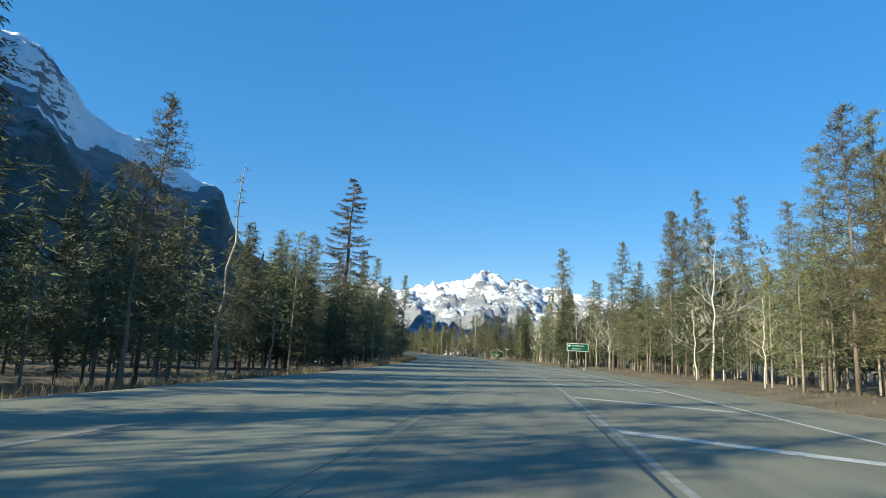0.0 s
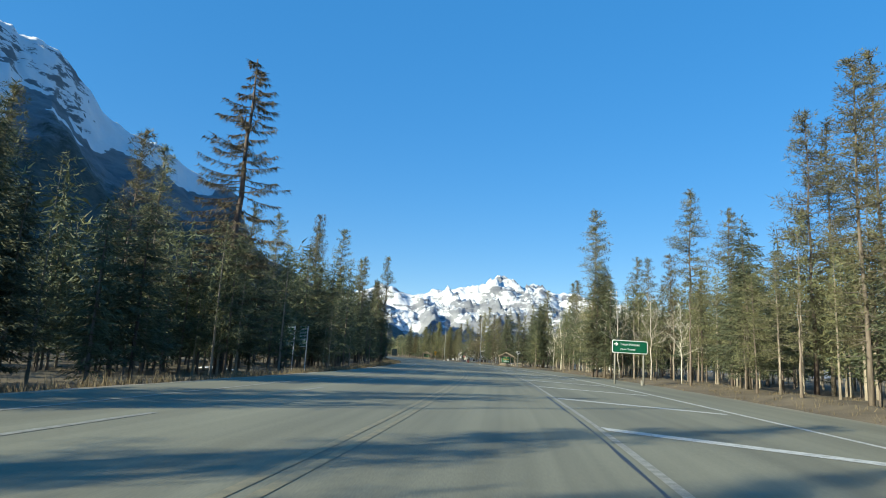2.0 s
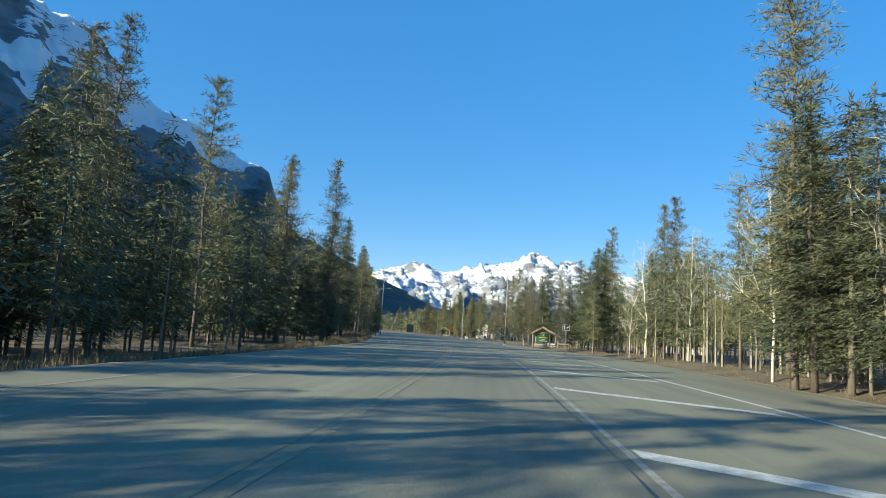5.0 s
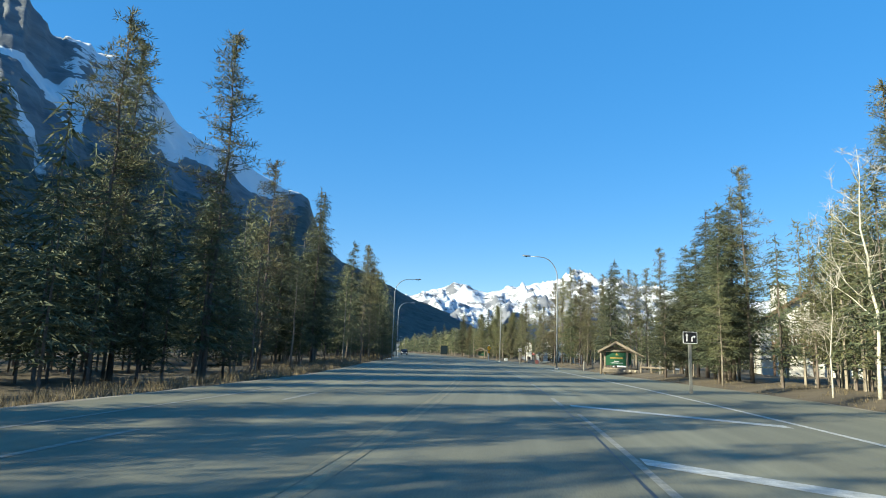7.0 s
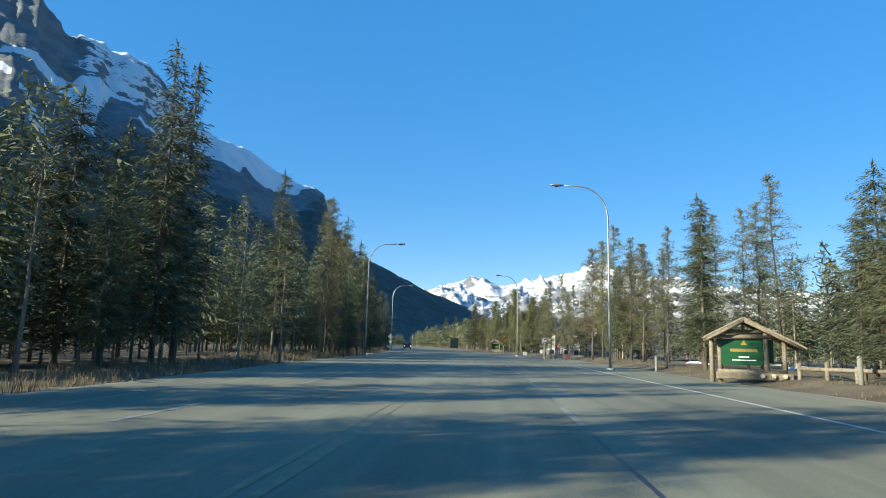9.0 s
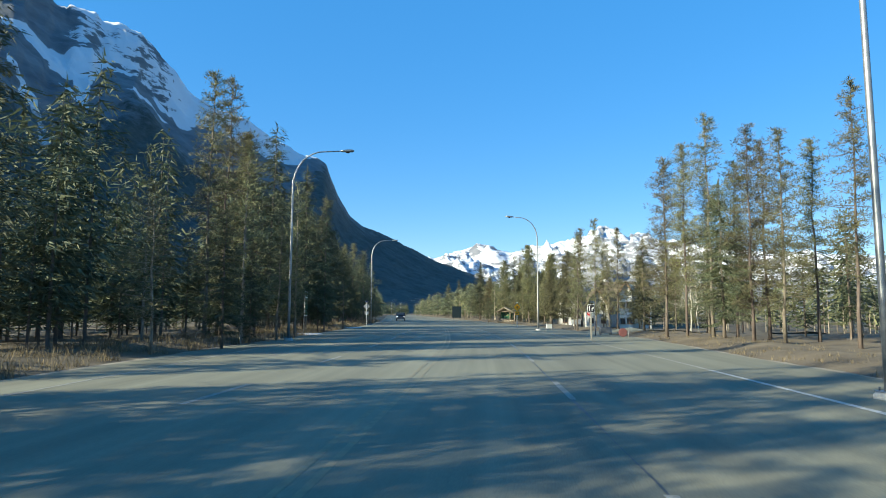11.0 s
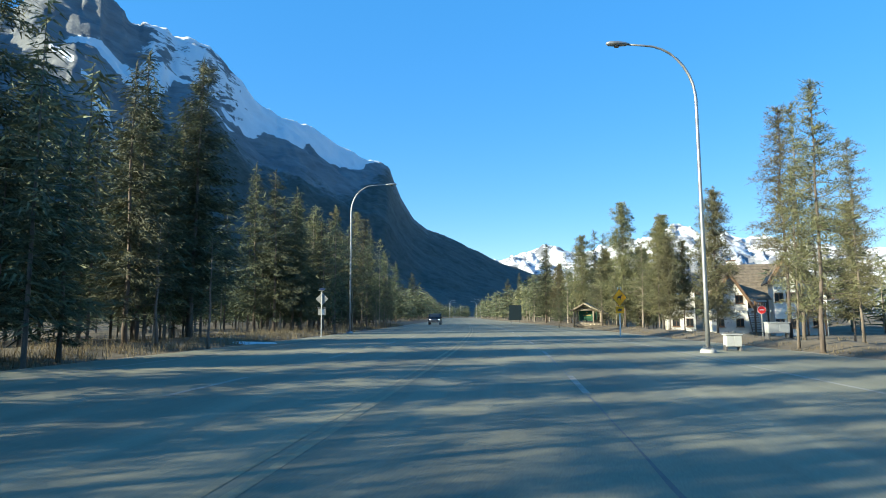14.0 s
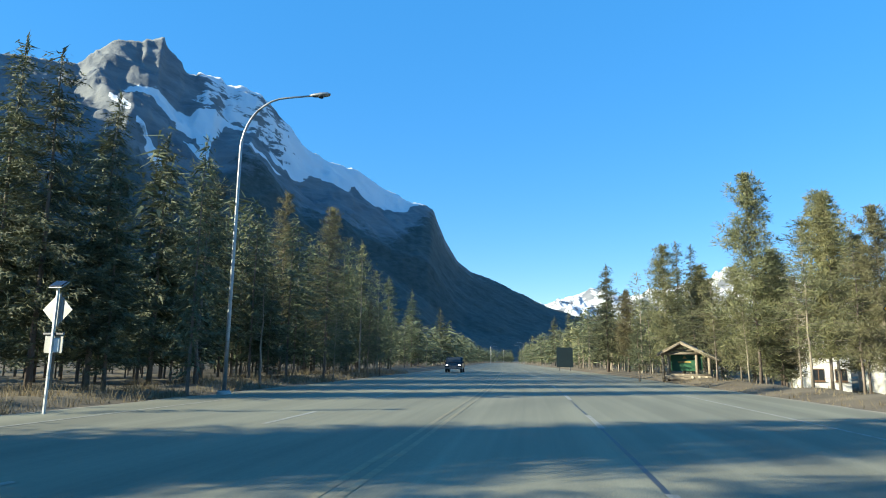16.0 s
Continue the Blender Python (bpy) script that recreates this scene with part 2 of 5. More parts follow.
def part(name, bm, material, parent, label=""):
    """Links a bmesh, or a mesh, as one object under a thing or a part."""
    if isinstance(bm, bmesh.types.BMesh):
        me = bpy.data.meshes.new(name)
        bm.to_mesh(me)
        bm.free()
        me.materials.append(material)
    else:
        me = bm
    ob = new(name, me)
    ob.parent = parent
    return tagged(ob, label)


def box(c, s, rz=0.0, bevel=0.012, bm=None, rx=0.0, ry=0.0):
    own = bmesh.new()
    bmesh.ops.create_cube(own, size=1.0)
    bmesh.ops.scale(own, vec=s, verts=own.verts)
    if bevel:
        bmesh.ops.bevel(own, geom=own.edges[:], offset=min(bevel, min(s) * 0.3), segments=1, affect="EDGES")
    bmesh.ops.transform(own, matrix=pose(*c, rx, ry, rz), verts=own.verts)
    if bm is None:
        return own
    me = bpy.data.meshes.new("tmp")
    own.to_mesh(me)
    own.free()
    bm.from_mesh(me)
    bpy.data.meshes.remove(me)
    return bm


def tube(pts, rads, n=8, bm=None, cap=True):
    """A tapered round bar along points."""
    bm = bm or bmesh.new()
    pts = [Vector(p) for p in pts]
    rings = []
    for i, p in enumerate(pts):
        d = (pts[min(i + 1, len(pts) - 1)] - pts[max(i - 1, 0)]).normalized()
        a = d.orthogonal().normalized() if abs(d.z) < 0.99 else Vector((1, 0, 0))
        a = (a - d * a.dot(d)).normalized()
        b = d.cross(a)
        rings.append([bm.verts.new(p + (a * math.cos(2 * math.pi * k / n) + b * math.sin(2 * math.pi * k / n)) * rads[i]) for k in range(n)])
    for r0, r1 in zip(rings, rings[1:]):
        for k in range(n):
            bm.faces.new((r0[k], r0[(k + 1) % n], r1[(k + 1) % n], r1[k])).smooth = True
    if cap:
        bm.faces.new(rings[0][::-1])
        bm.faces.new(rings[-1])
    return bm


def slab(outline, depth, m=None):
    """A flat plate: an outline in x, z given thickness along y, moved by the matrix m."""
    bm = bmesh.new()
    f = [bm.verts.new((x, -depth / 2, z)) for x, z in outline]
    b = [bm.verts.new((x, depth / 2, z)) for x, z in outline]
    bm.faces.new(f)
    bm.faces.new(b[::-1])
    k = len(f)
    for i in range(k):
        bm.faces.new((f[(i + 1) % k], f[i], b[i], b[(i + 1) % k]))
    bmesh.ops.recalc_face_normals(bm, faces=bm.faces[:])
    if m is not None:
        bmesh.ops.transform(bm, matrix=m, verts=bm.verts)
    return bm


def rounded(w, hgt, r, n=4):
    out = []
    for cx, cz, a0 in ((w / 2 - r, hgt / 2 - r, 0), (-w / 2 + r, hgt / 2 - r, 90), (-w / 2 + r, -hgt / 2 + r, 180), (w / 2 - r, -hgt / 2 + r, 270)):
        for k in range(n + 1):
            a = radians(a0 + 90 * k / n)
            out.append((cx + r * math.cos(a), cz + r * math.sin(a)))
    return out


def thing(name, label, category, group="", at=None, kind=""):
    ob = new(name)
    ob.empty_display_size = 0.2
    if at is not None:
        ob.matrix_world = at
    return tagged(ob, label, category, group, kind)


# ---- the road's line and the lie of the land ----
KY = np.array([-150, -80, -40, 0, 31.5, 64, 95, 116, 143, 170, 201, 230, 260, 300, 360, 450, 600.0])
KX = np.array([-22, -11.6, -5.8, 0.2, 4.36, 6.65, 6.7, 5.75, 3.1, 0, -5.5, -12, -19.6, -30.2, -46.5, -71, -112.0])
_ys = np.arange(-250, 701, 1.0)
_xs = np.interp(_ys, KY, KX)
_k = np.exp(-0.5 * (np.arange(-20, 21) / 7.0) ** 2)
_xs = np.convolve(np.pad(_xs, 20, mode="edge"), _k / _k.sum(), mode="valid")


def line_x(y):
    """The driven line: x at y. Offsets to the right of it are positive."""
    return np.interp(y, _ys, _xs)


def left_edge(y):
    return -np.interp(y, [0, 118, 165, 300], [8.9, 8.9, 12.0, 11.0])


def right_edge(y):
    return np.interp(y, [0, 45, 70, 118, 140, 165, 185, 215, 300], [9.3, 9.4, 10.2, 11.0, 9.6, 9.6, 11.2, 9.6, 9.0])


def land_z(off, y):
    """Height of the ground beside the road, at an offset from the driven line."""
    le, re = left_edge(y), right_edge(y)
    zl = np.interp(y, [0, 100, 150], [-0.55, -0.5, 0.22])
    zr = 0.24
    tl = np.clip((le - 0.15 - off) / 3.2, 0, 1)
    tr = np.clip((off - re - 0.15) / 2.6, 0, 1)
    z = -0.05 + (zl + 0.05) * tl * tl * (3 - 2 * tl) + (zr + 0.05) * tr * tr * (3 - 2 * tr)
    bump = 0.07 * np.sin(off * 0.9 + y * 0.37) * np.sin(y * 0.53 - off * 0.31) + 0.05 * np.sin(off * 2.1 - y * 1.3)
    dip = np.clip((off - re - 3.5) / 6.0, 0, 1) * np.clip((y - 188) / 16, 0, 1) * np.clip((290 - y) / 16, 0, 1)
    return z + bump * np.maximum(tl, tr) - 1.15 * dip      # the lodges stand a little lower than the road


def land_at(x, y):
    return float(land_z(x - line_x(y), y))


# the ground: one sheet to the horizon
offs = np.concatenate([[-4600, -2600, -1400, -700, -350, -200, -120, -80], np.arange(-60, -20, 4), np.arange(-20, 22, 0.7), np.arange(22, 64, 4), [80, 120, 200, 350, 700, 1400, 2600, 4600]])
yy = np.concatenate([[-4600, -2500, -1200, -600, -300, -180, -120], np.arange(-90, 340, 1.6), np.arange(340, 620, 10), [700, 1000, 1600, 2500, 3600, 4900]])
O, Y = np.meshgrid(offs, yy)
X = O + line_x(np.clip(Y, -249, 699))
Z = land_z(O, Y)
nx, ny = len(offs), len(yy)
idx = np.arange(nx * ny).reshape(ny, nx)
F = np.stack([idx[:-1, :-1], idx[:-1, 1:], idx[1:, 1:], idx[1:, :-1]], -1).reshape(-1, 4)
ground = tagged(new("ground", mesh_of("ground", np.stack([X, Y, Z], -1).reshape(-1, 3), F, EARTH, True)),
                "brown forest floor of needles, soil and dry grass", "ground", kind="structure")


def strip(name, o0, o1, y0, y1, material, z, label, category, step=2.0, jag=0.0, kind="structure", n=1):
    """A band that follows the road between two offsets, each a number or a function of y."""
    ys = np.linspace(y0, y1, max(2, int((y1 - y0) / step) + 1))
    V = []
    rng = np.random.default_rng(int(abs(y0) * 7 + abs(z) * 1000 + 3))
    cols = np.linspace(0, 1, n + 1)
    for y in ys:
        a = (o0(y) if callable(o0) else o0) + rng.uniform(-jag, jag)
        b = (o1(y) if callable(o1) else o1) + rng.uniform(-jag, jag)
        for c in cols:
            V.append((line_x(y) + a + (b - a) * c, y, z))
    w = n + 1
    F = [(i * w + c, i * w + c + 1, i * w + w + c + 1, i * w + w + c) for i in range(len(ys) - 1) for c in range(n)]
    ob = new(name, mesh_of(name, V, F, material))
    return tagged(ob, label, category, kind=kind)


strip("gravel_verge", lambda y: right_edge(y) - 0.3, lambda y: right_edge(y) + 0.35, -90, 420, GRAVEL, -0.022, "worn gravel verge beside the pavement", "verge", 1.2, 0.12)
strip("gravel_verge", lambda y: left_edge(y) - 0.35, lambda y: left_edge(y) + 0.3, -90, 420, GRAVEL, -0.022, "worn gravel verge beside the pavement", "verge", 1.2, 0.12)
road = strip("road", left_edge, right_edge, -90, 640, ASPHALT, 0.0, "wide grey asphalt highway, worn and faded", "road", 2.0, 0.05, n=20)
co = np.empty(len(road.data.vertices) * 3, np.float32)
road.data.vertices.foreach_get("co", co)
co = co.reshape(-1, 3)
road.data.attributes.new("across", "FLOAT", "POINT").data.foreach_set("value", (co[:, 0] - line_x(co[:, 1])).astype(np.float32))

# the side road that leads off to the lodges
su, sv = np.meshgrid(np.linspace(0, 1, 40), np.linspace(189.6, 196.6, 9))
sx = line_x(sv) + right_edge(sv) - 0.4 + 34 * su
sz = land_z(sx - line_x(sv) , sv) * np.clip(su * 8, 0, 1) + 0.10 * np.clip(su * 8, 0, 1) + 0.003
sidx = np.arange(sx.size).reshape(sx.shape)
SF = np.stack([sidx[:-1, :-1], sidx[:-1, 1:], sidx[1:, 1:], sidx[1:, :-1]], -1).reshape(-1, 4)
tagged(new("side_road", mesh_of("side_road", np.stack([sx, sv, sz], -1).reshape(-1, 3), SF, ASPHALT, True)), "narrow grey asphalt side road leading to the lodges", "road", kind="structure")

# painted lines and tar seams
for o in (-2.02, -1.78):
    strip("centre_line", o - 0.05, o + 0.05, -60, 640, PAINT_Y, 0.005, "faded yellow double centre line", "road marking", 3, 0.012)
strip("edge_line", 6.15, 6.30, -60, 118, PAINT_W, 0.005, "white edge line on asphalt", "road marking", 3, 0.012)
strip("edge_line", 6.15, 6.30, 118, 158, PAINT_W, 0.005, "white edge line on asphalt", "road marking", 3, 0.012)
strip("edge_line", 6.17, 6.28, 158, 640, PAINT_WORN, 0.005, "white edge line on asphalt", "road marking", 3, 0.012)
strip("edge_line", lambda y: left_edge(y) + 1.75, lambda y: left_edge(y) + 1.86, -60, 640, PAINT_WORN, 0.005, "white edge line on asphalt", "road marking", 3, 0.012)
strip("lane_line", 1.56, 1.66, -60, 104, PAINT_WORN, 0.005, "worn white solid lane line", "road marking", 3, 0.012)
for o in (1.42,):
    strip("tar_seam", o - 0.02, o + 0.02, -60, 330, TAR, 0.0025, "dark tar-sealed seam in the asphalt", "road seam", 1.5, 0.022)
for k in range(22):
    y = 106 + k * 9.0
    tagged(strip("lane_dash", 1.38, 1.51, y, y + 3.0, PAINT_WORN, 0.005, "worn white lane dash", "road marking", 1, 0.01), group="lane dashes")
for k in range(40):
    y = -40 + k * 9.0
    tagged(strip("lane_dash", -5.45, -5.31, y, y + 3.0, PAINT_WORN, 0.005, "worn white lane dash", "road marking", 1, 0.01), group="lane dashes")
for k in range(-4, 12):                            # slanting bars of the painted gore
    y, V = 10.2 + 8.75 * k, []
    for s in np.linspace(0, 1, 9):
        o, dy = 1.7 + 4.1 * s, -3.1 * s
        j = random.uniform(-0.03, 0.03)
        V += [(line_x(y + dy) + o, y + dy - 0.27 + j, 0.0055), (line_x(y + dy) + o, y + dy + 0.27 + j, 0.0055)]
    tagged(new("gore_bar", mesh_of("gore_bar", V, [(2 * i, 2 * i + 2, 2 * i + 3, 2 * i + 1) for i in range(8)], PAINT_W)),
           "slanting white painted bar on asphalt", "road marking", "gore bars", "structure")


# ---- mountains ----
def range_of(name, label, knots, dist, near, far, spread, material, seed, rough, snow, origin=(0, 120), na=260, nr=90, power=1.25, jag=0.0, grain=230.0):
    """A mountain: a crest whose height angle follows a few knots over the bearing (degrees to the left), with a gullied face and a back.
    snow(bearing, f): how much snow lies there, f being 0 at the foot and 1 on the crest."""
    a = np.linspace(knots[0][0], knots[-1][0], na)
    el = np.interp(a, [k[0] for k in knots], [k[1] for k in knots])
    V, rel, lie = [], [], []
    for ai, e in zip(a, el):
        u = Vector((-math.sin(radians(ai)), math.cos(radians(ai)), 0))
        d0 = dist(ai) if callable(dist) else dist
        d = d0 + spread * noise.noise((ai * 0.06, seed, 0))
        near_r, far_r = (near * d0, far * d0) if callable(dist) else (near, far)
        crest = d * math.tan(radians(e))
        teeth = jag * (0.45 if 43.8 < ai < 50 and callable(dist) else 1.2 if 31.5 < ai < 52 and callable(dist) else 1) * (noise.noise((ai * 0.9, seed, 3)) + 0.6 * noise.noise((ai * 2.3, seed, 5)) + 0.4 * noise.noise((ai * 5.1, seed, 8)))
        for j in range(nr):
            f = j / (nr - 1) * 1.25
            if f <= 1:
                r = near_r + (d - near_r) * f
                z = crest * f ** power * (1 + teeth * f ** 7)
            else:
                r = d + (far_r - d) * (f - 1) / 0.25
                z = crest * (1 - (f - 1) / 0.25 * 0.9) * (1 + teeth * (1.25 - f) / 0.25)
            w = Vector((origin[0], origin[1], 0)) + u * r
            # gullies run down to the right across the face
            q = Vector((w.x + z * 0.9, w.y * 0.6, z * 0.35)) * (1 / grain)
            g = noise.ridged_multi_fractal(q + Vector((seed, 0, 0)), 1.0, 2.1, 5, 1.0, 2.0, noise_basis="PERLIN_ORIGINAL")
            g2 = noise.fractal(q * 3.1, 1.0, 2.0, 4, noise_basis="PERLIN_ORIGINAL")
            env = min(1, f * 3) * (1 - 0.72 * max(0, 1 - abs(f - 1) * 8)) if f <= 1 else 0.2
            g3 = noise.ridged_multi_fractal(q * 5.3 + Vector((0, seed, 0)), 0.9, 2.2, 4, 1.0, 2.0, noise_basis="PERLIN_ORIGINAL") - 1.0
            z2 = z + ((g - 1.0) * 0.6 + g2 * 0.5 + g3 * 0.22) * rough * crest * env
            V.append((w.x, w.y, z2 - 3))
            rel.append((min(f, 1.0) if f <= 1 else 1 - (f - 1)) * (float(np.interp(ai, [12, 21, 25, 36, 42], [0.50, 0.62, 1.0, 1.0, 1.32])) if callable(dist) else 1))
            lie.append(snow(ai, min(f, 1.0)))
    idx = np.arange(na * nr).reshape(na, nr)
    F = np.stack([idx[:-1, :-1], idx[:-1, 1:], idx[1:, 1:], idx[1:, :-1]], -1).reshape(-1, 4)
    me = mesh_of(name, V, F, material, True)
    for key, vals in (("rel", rel), ("snow", lie)):
        me.attributes.new(key, "FLOAT", "POINT").data.foreach_set("value", vals)
    return tagged(new(name, me), label, "mountain", kind="structure")


# couloirs filled with snow: bearing and height of both ends, half width
COULOIRS = [(48.2, 0.62, 46.2, 0.54, 0.022), (45.7, 0.49, 43.4, 0.435, 0.022), (43.4, 0.435, 42.0, 0.35, 0.03), (42.4, 0.60, 39.4, 0.52, 0.02), (37.6, 0.61, 34.2, 0.66, 0.018), (54.0, 0.87, 52.0, 0.79, 0.03), (19.3, 0.82, 17.4, 0.66, 0.03)]


def near_snow(a, f):
    """Snowfields under the crest, a smooth one on the right shoulder, a bowl below bare summit cliffs, and long couloirs."""
    lo = np.interp(a, [21.5, 22, 24.3, 26.3, 28.4, 31.4, 33.3, 35.8, 37.8, 39.3, 39.8, 40.3, 40.8, 41.4, 43.6, 44.8, 46.4, 48.1, 49.2, 49.7, 80],
                   [1.05, 0.93, 0.86, 0.85, 0.79, 0.78, 0.75, 0.72, 0.73, 0.75, 0.66, 0.54, 0.56, 0.62, 0.65, 0.68, 0.73, 0.74, 0.84, 1.06, 1.06])
    hi = np.interp(a, [33.5, 34.4, 36.4, 38.5, 40.3, 41.6, 43.9, 46.6, 49.1, 50.2], [1.2, 0.80, 0.79, 0.82, 0.79, 0.77, 0.78, 0.79, 0.83, 1.2])
    full = np.interp(a, [22, 24, 31, 33, 45, 60], [0.5, 1.0, 1.0, 0.72, 0.72, 0.45])
    v = full + 0.7 * min((f - lo) / 0.025 - 1, (hi - f) / 0.025 - 1, 0.0)
    if f > hi:                                       # snow on the ledges of the cliffs, little on the summit block
        v = max(v, np.interp(a, [33, 35, 41, 42.2, 43.2, 50], [0.9, 0.50, 0.46, 0.15, -0.10, -0.2]))
    best = max(v, -0.55)
    for a0, f0, a1, f1, wide in COULOIRS:
        if a1 < a < a0:
            best = max(best, 1.0 - abs(f - f0 - (f1 - f0) * (a0 - a) / (a0 - a1)) / wide)
    return float(best)


def far_snow(a, f):
    return float(np.interp(f, [0.2, 0.36, 0.6, 1.0], [-0.35, 0.24, 0.46, 0.58]))


def near_line(a):
    """Distance of the near crest, which runs away from the road's left towards the valley's head."""
    return float(np.interp(a, [2.6, 6.8, 12, 20, 30, 45, 56, 66, 80, 125], [4100, 3650, 3200, 2750, 2400, 2100, 1880, 1720, 1600, 1600]))


NEAR_M = mountain_mat("near_mountain_rock", 0.80, (0.082, 0.094, 0.108), (0.170, 0.182, 0.190), 0.010, 0.55)
FAR_M = mountain_mat("far_mountain_snow", 0.20, (0.13, 0.14, 0.165), (0.27, 0.28, 0.30), 0.009, 0.45)
# knots past 56 degrees are unseen: a ridge added to shade the face
range_of("mountain_near", "steep grey mountain with snowfields below its jagged crest and dark forest on its foot",
         [(2.6, 1.6), (6.8, 3.5), (10.7, 4.8), (12.6, 5.8), (15.1, 7.0), (17.4, 7.9), (18.6, 8.8), (19.8, 10.8), (20.9, 13.4), (21.8, 14.0), (23.3, 14.2), (25.4, 15.1), (28.1, 17.0), (30.9, 17.6), (32.4, 18.3),
          (33.9, 19.8), (35.3, 21.2), (36.2, 21.9), (36.9, 22.5), (38.5, 22.8), (39.6, 22.7), (40.2, 23.5), (41.5, 23.6), (42.0, 23.3), (43.0, 23.3), (43.6, 24.2), (44.7, 24.8), (45.0, 25.4), (46.3, 25.4), (46.6, 25.1),
          (46.9, 25.15), (48.8, 24.75), (50.1, 23.7), (51.1, 22.6), (57, 21.9), (66, 23.2), (80, 23.5), (95, 20), (110, 13), (125, 7)],
         near_line, 0.30, 1.16, 60, NEAR_M, 4.0, 0.085, near_snow, jag=0.012, na=720, nr=130, grain=330.0)
range_of("mountain_far", "distant snow-covered mountain range with rocky ribs",
         [(-75, 3.0), (-45, 3.6), (-30, 4.2), (-22, 4.8), (-17, 5.2), (-12.3, 6.0), (-9.8, 6.4), (-8.6, 6.8), (-7.4, 7.2), (-6.4, 6.8), (-5.2, 7.55), (-4.2, 7.75), (-2.5, 6.9), (-1, 6.5), (0.4, 6.25), (1.6, 6.35), (2.6, 5.9), (3.9, 5.5), (4.4, 5.7), (5.9, 6.25),
          (7.0, 6.3), (8.2, 5.8), (10.9, 5.2), (13, 4.4), (22, 3.0)], 4560, 2600, 4820, 30, FAR_M, 11.0, 0.20, far_snow, jag=0.014, na=460, nr=80, power=1.15)


# ---- trees ----
def sprays(C, D, ln, wd, rng):
    """Many small needle sprays, one narrow three-cornered leaf each, from C along D."""
    n = len(C)
    D = D / np.linalg.norm(D, axis=1, keepdims=True)
    S = np.cross(D, rng.normal(size=(n, 3)))
    S /= np.linalg.norm(S, axis=1, keepdims=True) + 1e-9
    ln, wd = ln[:, None], wd[:, None]
    V = np.stack([C - S * wd, C + S * wd, C + D * ln], 1).reshape(-1, 3)
    return V, np.arange(n * 3).reshape(-1, 3)


def facets(name, V, F, material):
    """A mesh from arrays of corners and of faces with equally many corners."""
    V, F = np.asarray(V, np.float32), np.asarray(F, np.int32)
    me = bpy.data.meshes.new(name)
    me.vertices.add(len(V))
    me.vertices.foreach_set("co", V.ravel())
    me.loops.add(F.size)
    me.loops.foreach_set("vertex_index", F.ravel())
    me.polygons.add(len(F))
    me.polygons.foreach_set("loop_start", np.arange(0, F.size, F.shape[1], dtype=np.int32))
    me.update(calc_edges=True)
    me.materials.append(material)
    return me


def trunk_bm(hgt, r, rng, lean=0.0, n=7, bend=0.12, knots=9, top=0.12):
    zs = np.linspace(0, 1, knots)
    a = rng.uniform(0, 6.28)
    pts = [(lean * z * hgt * math.cos(a) + bend * rng.normal() * z * (1 - z), lean * z * hgt * math.sin(a) + bend * rng.normal() * z * (1 - z), z * hgt) for z in zs]
    rads = [r * (1.25 if z == 0 else 1) * (1 - (1 - top) * z) for z in zs]
    pts[0] = (pts[0][0], pts[0][1], -0.35)
    return tube(pts, rads, n), pts


def along(pts, z):
    zs = [p[2] for p in pts]
    return np.array([np.interp(z, zs, [p[0] for p in pts]), np.interp(z, zs, [p[1] for p in pts]), z])


def spruce(seed, hgt=12.0, wide=1.7, start=0.10, dense=1.0, needles=None, bark=None, gap=0.07, droop=0.35, leaf=1.0):
    rng = np.random.default_rng(seed)
    bm, pts = trunk_bm(hgt, 0.092, rng, rng.uniform(0, 0.015))
    C, D, LN, WD = [], [], [], []
    z = hgt * start
    side = rng.uniform(0.75, 1.25, 7)
    while z < hgt * 0.985:
        f = (z / hgt - start) / (1 - start)
        R = wide * (1 - f) ** 0.85 * min(1, 0.45 + f * 3.0) + 0.12
        for b in range(max(3, int(6.5 * dense))):
            if rng.random() < gap:
                continue
            ph = rng.uniform(0, 6.283)
            Lb = R * rng.uniform(0.62, 1.12) * side[int(ph / 6.2832 * 6.99)]
            zz = z + rng.uniform(-0.16, 0.16)
            u = np.array([math.cos(ph), math.sin(ph), 0])
            o = along(pts, zz)
            k = max(2, int(Lb / (0.085 * leaf)))
            for s in np.linspace(0.06, 1, k):
                q = o + u * Lb * s + np.array([0, 0, -droop * Lb * s + 0.22 * Lb * s ** 3])
                for sg in (-1, 1, 0, 0.5 if rng.random() < 0.5 else -0.5):
                    if rng.random() < 0.10:
                        continue
                    t = np.array([-u[1], u[0], 0]) * sg
                    C.append(q + rng.normal(size=3) * 0.075)
                    D.append(u * 0.65 + t * rng.uniform(0.35, 1.0) + np.array([0, 0, rng.uniform(-0.55, 0.10) - (0.5 if sg == 0 else 0)]))
                    LN.append(leaf ** 0.8 * rng.uniform(0.17, 0.38) * (0.7 + 0.5 * (1 - s)))
                    WD.append(leaf ** 0.9 * rng.uniform(0.014, 0.029))
        z += 0.30 * leaf ** 0.7 / dense * rng.uniform(0.8, 1.25)
    for s in np.linspace(0.95, 1.0, 10):
        C.append(along(pts, hgt * s))
        D.append(np.array([rng.normal() * 0.4, rng.normal() * 0.4, 0.9]))
        LN.append(0.3)
        WD.append(0.035)
    V, F = sprays(np.array(C), np.array(D), np.array(LN), np.array(WD), rng)
    return bm, facets("crown", V, F, needles or SPRUCE), bark or BARK


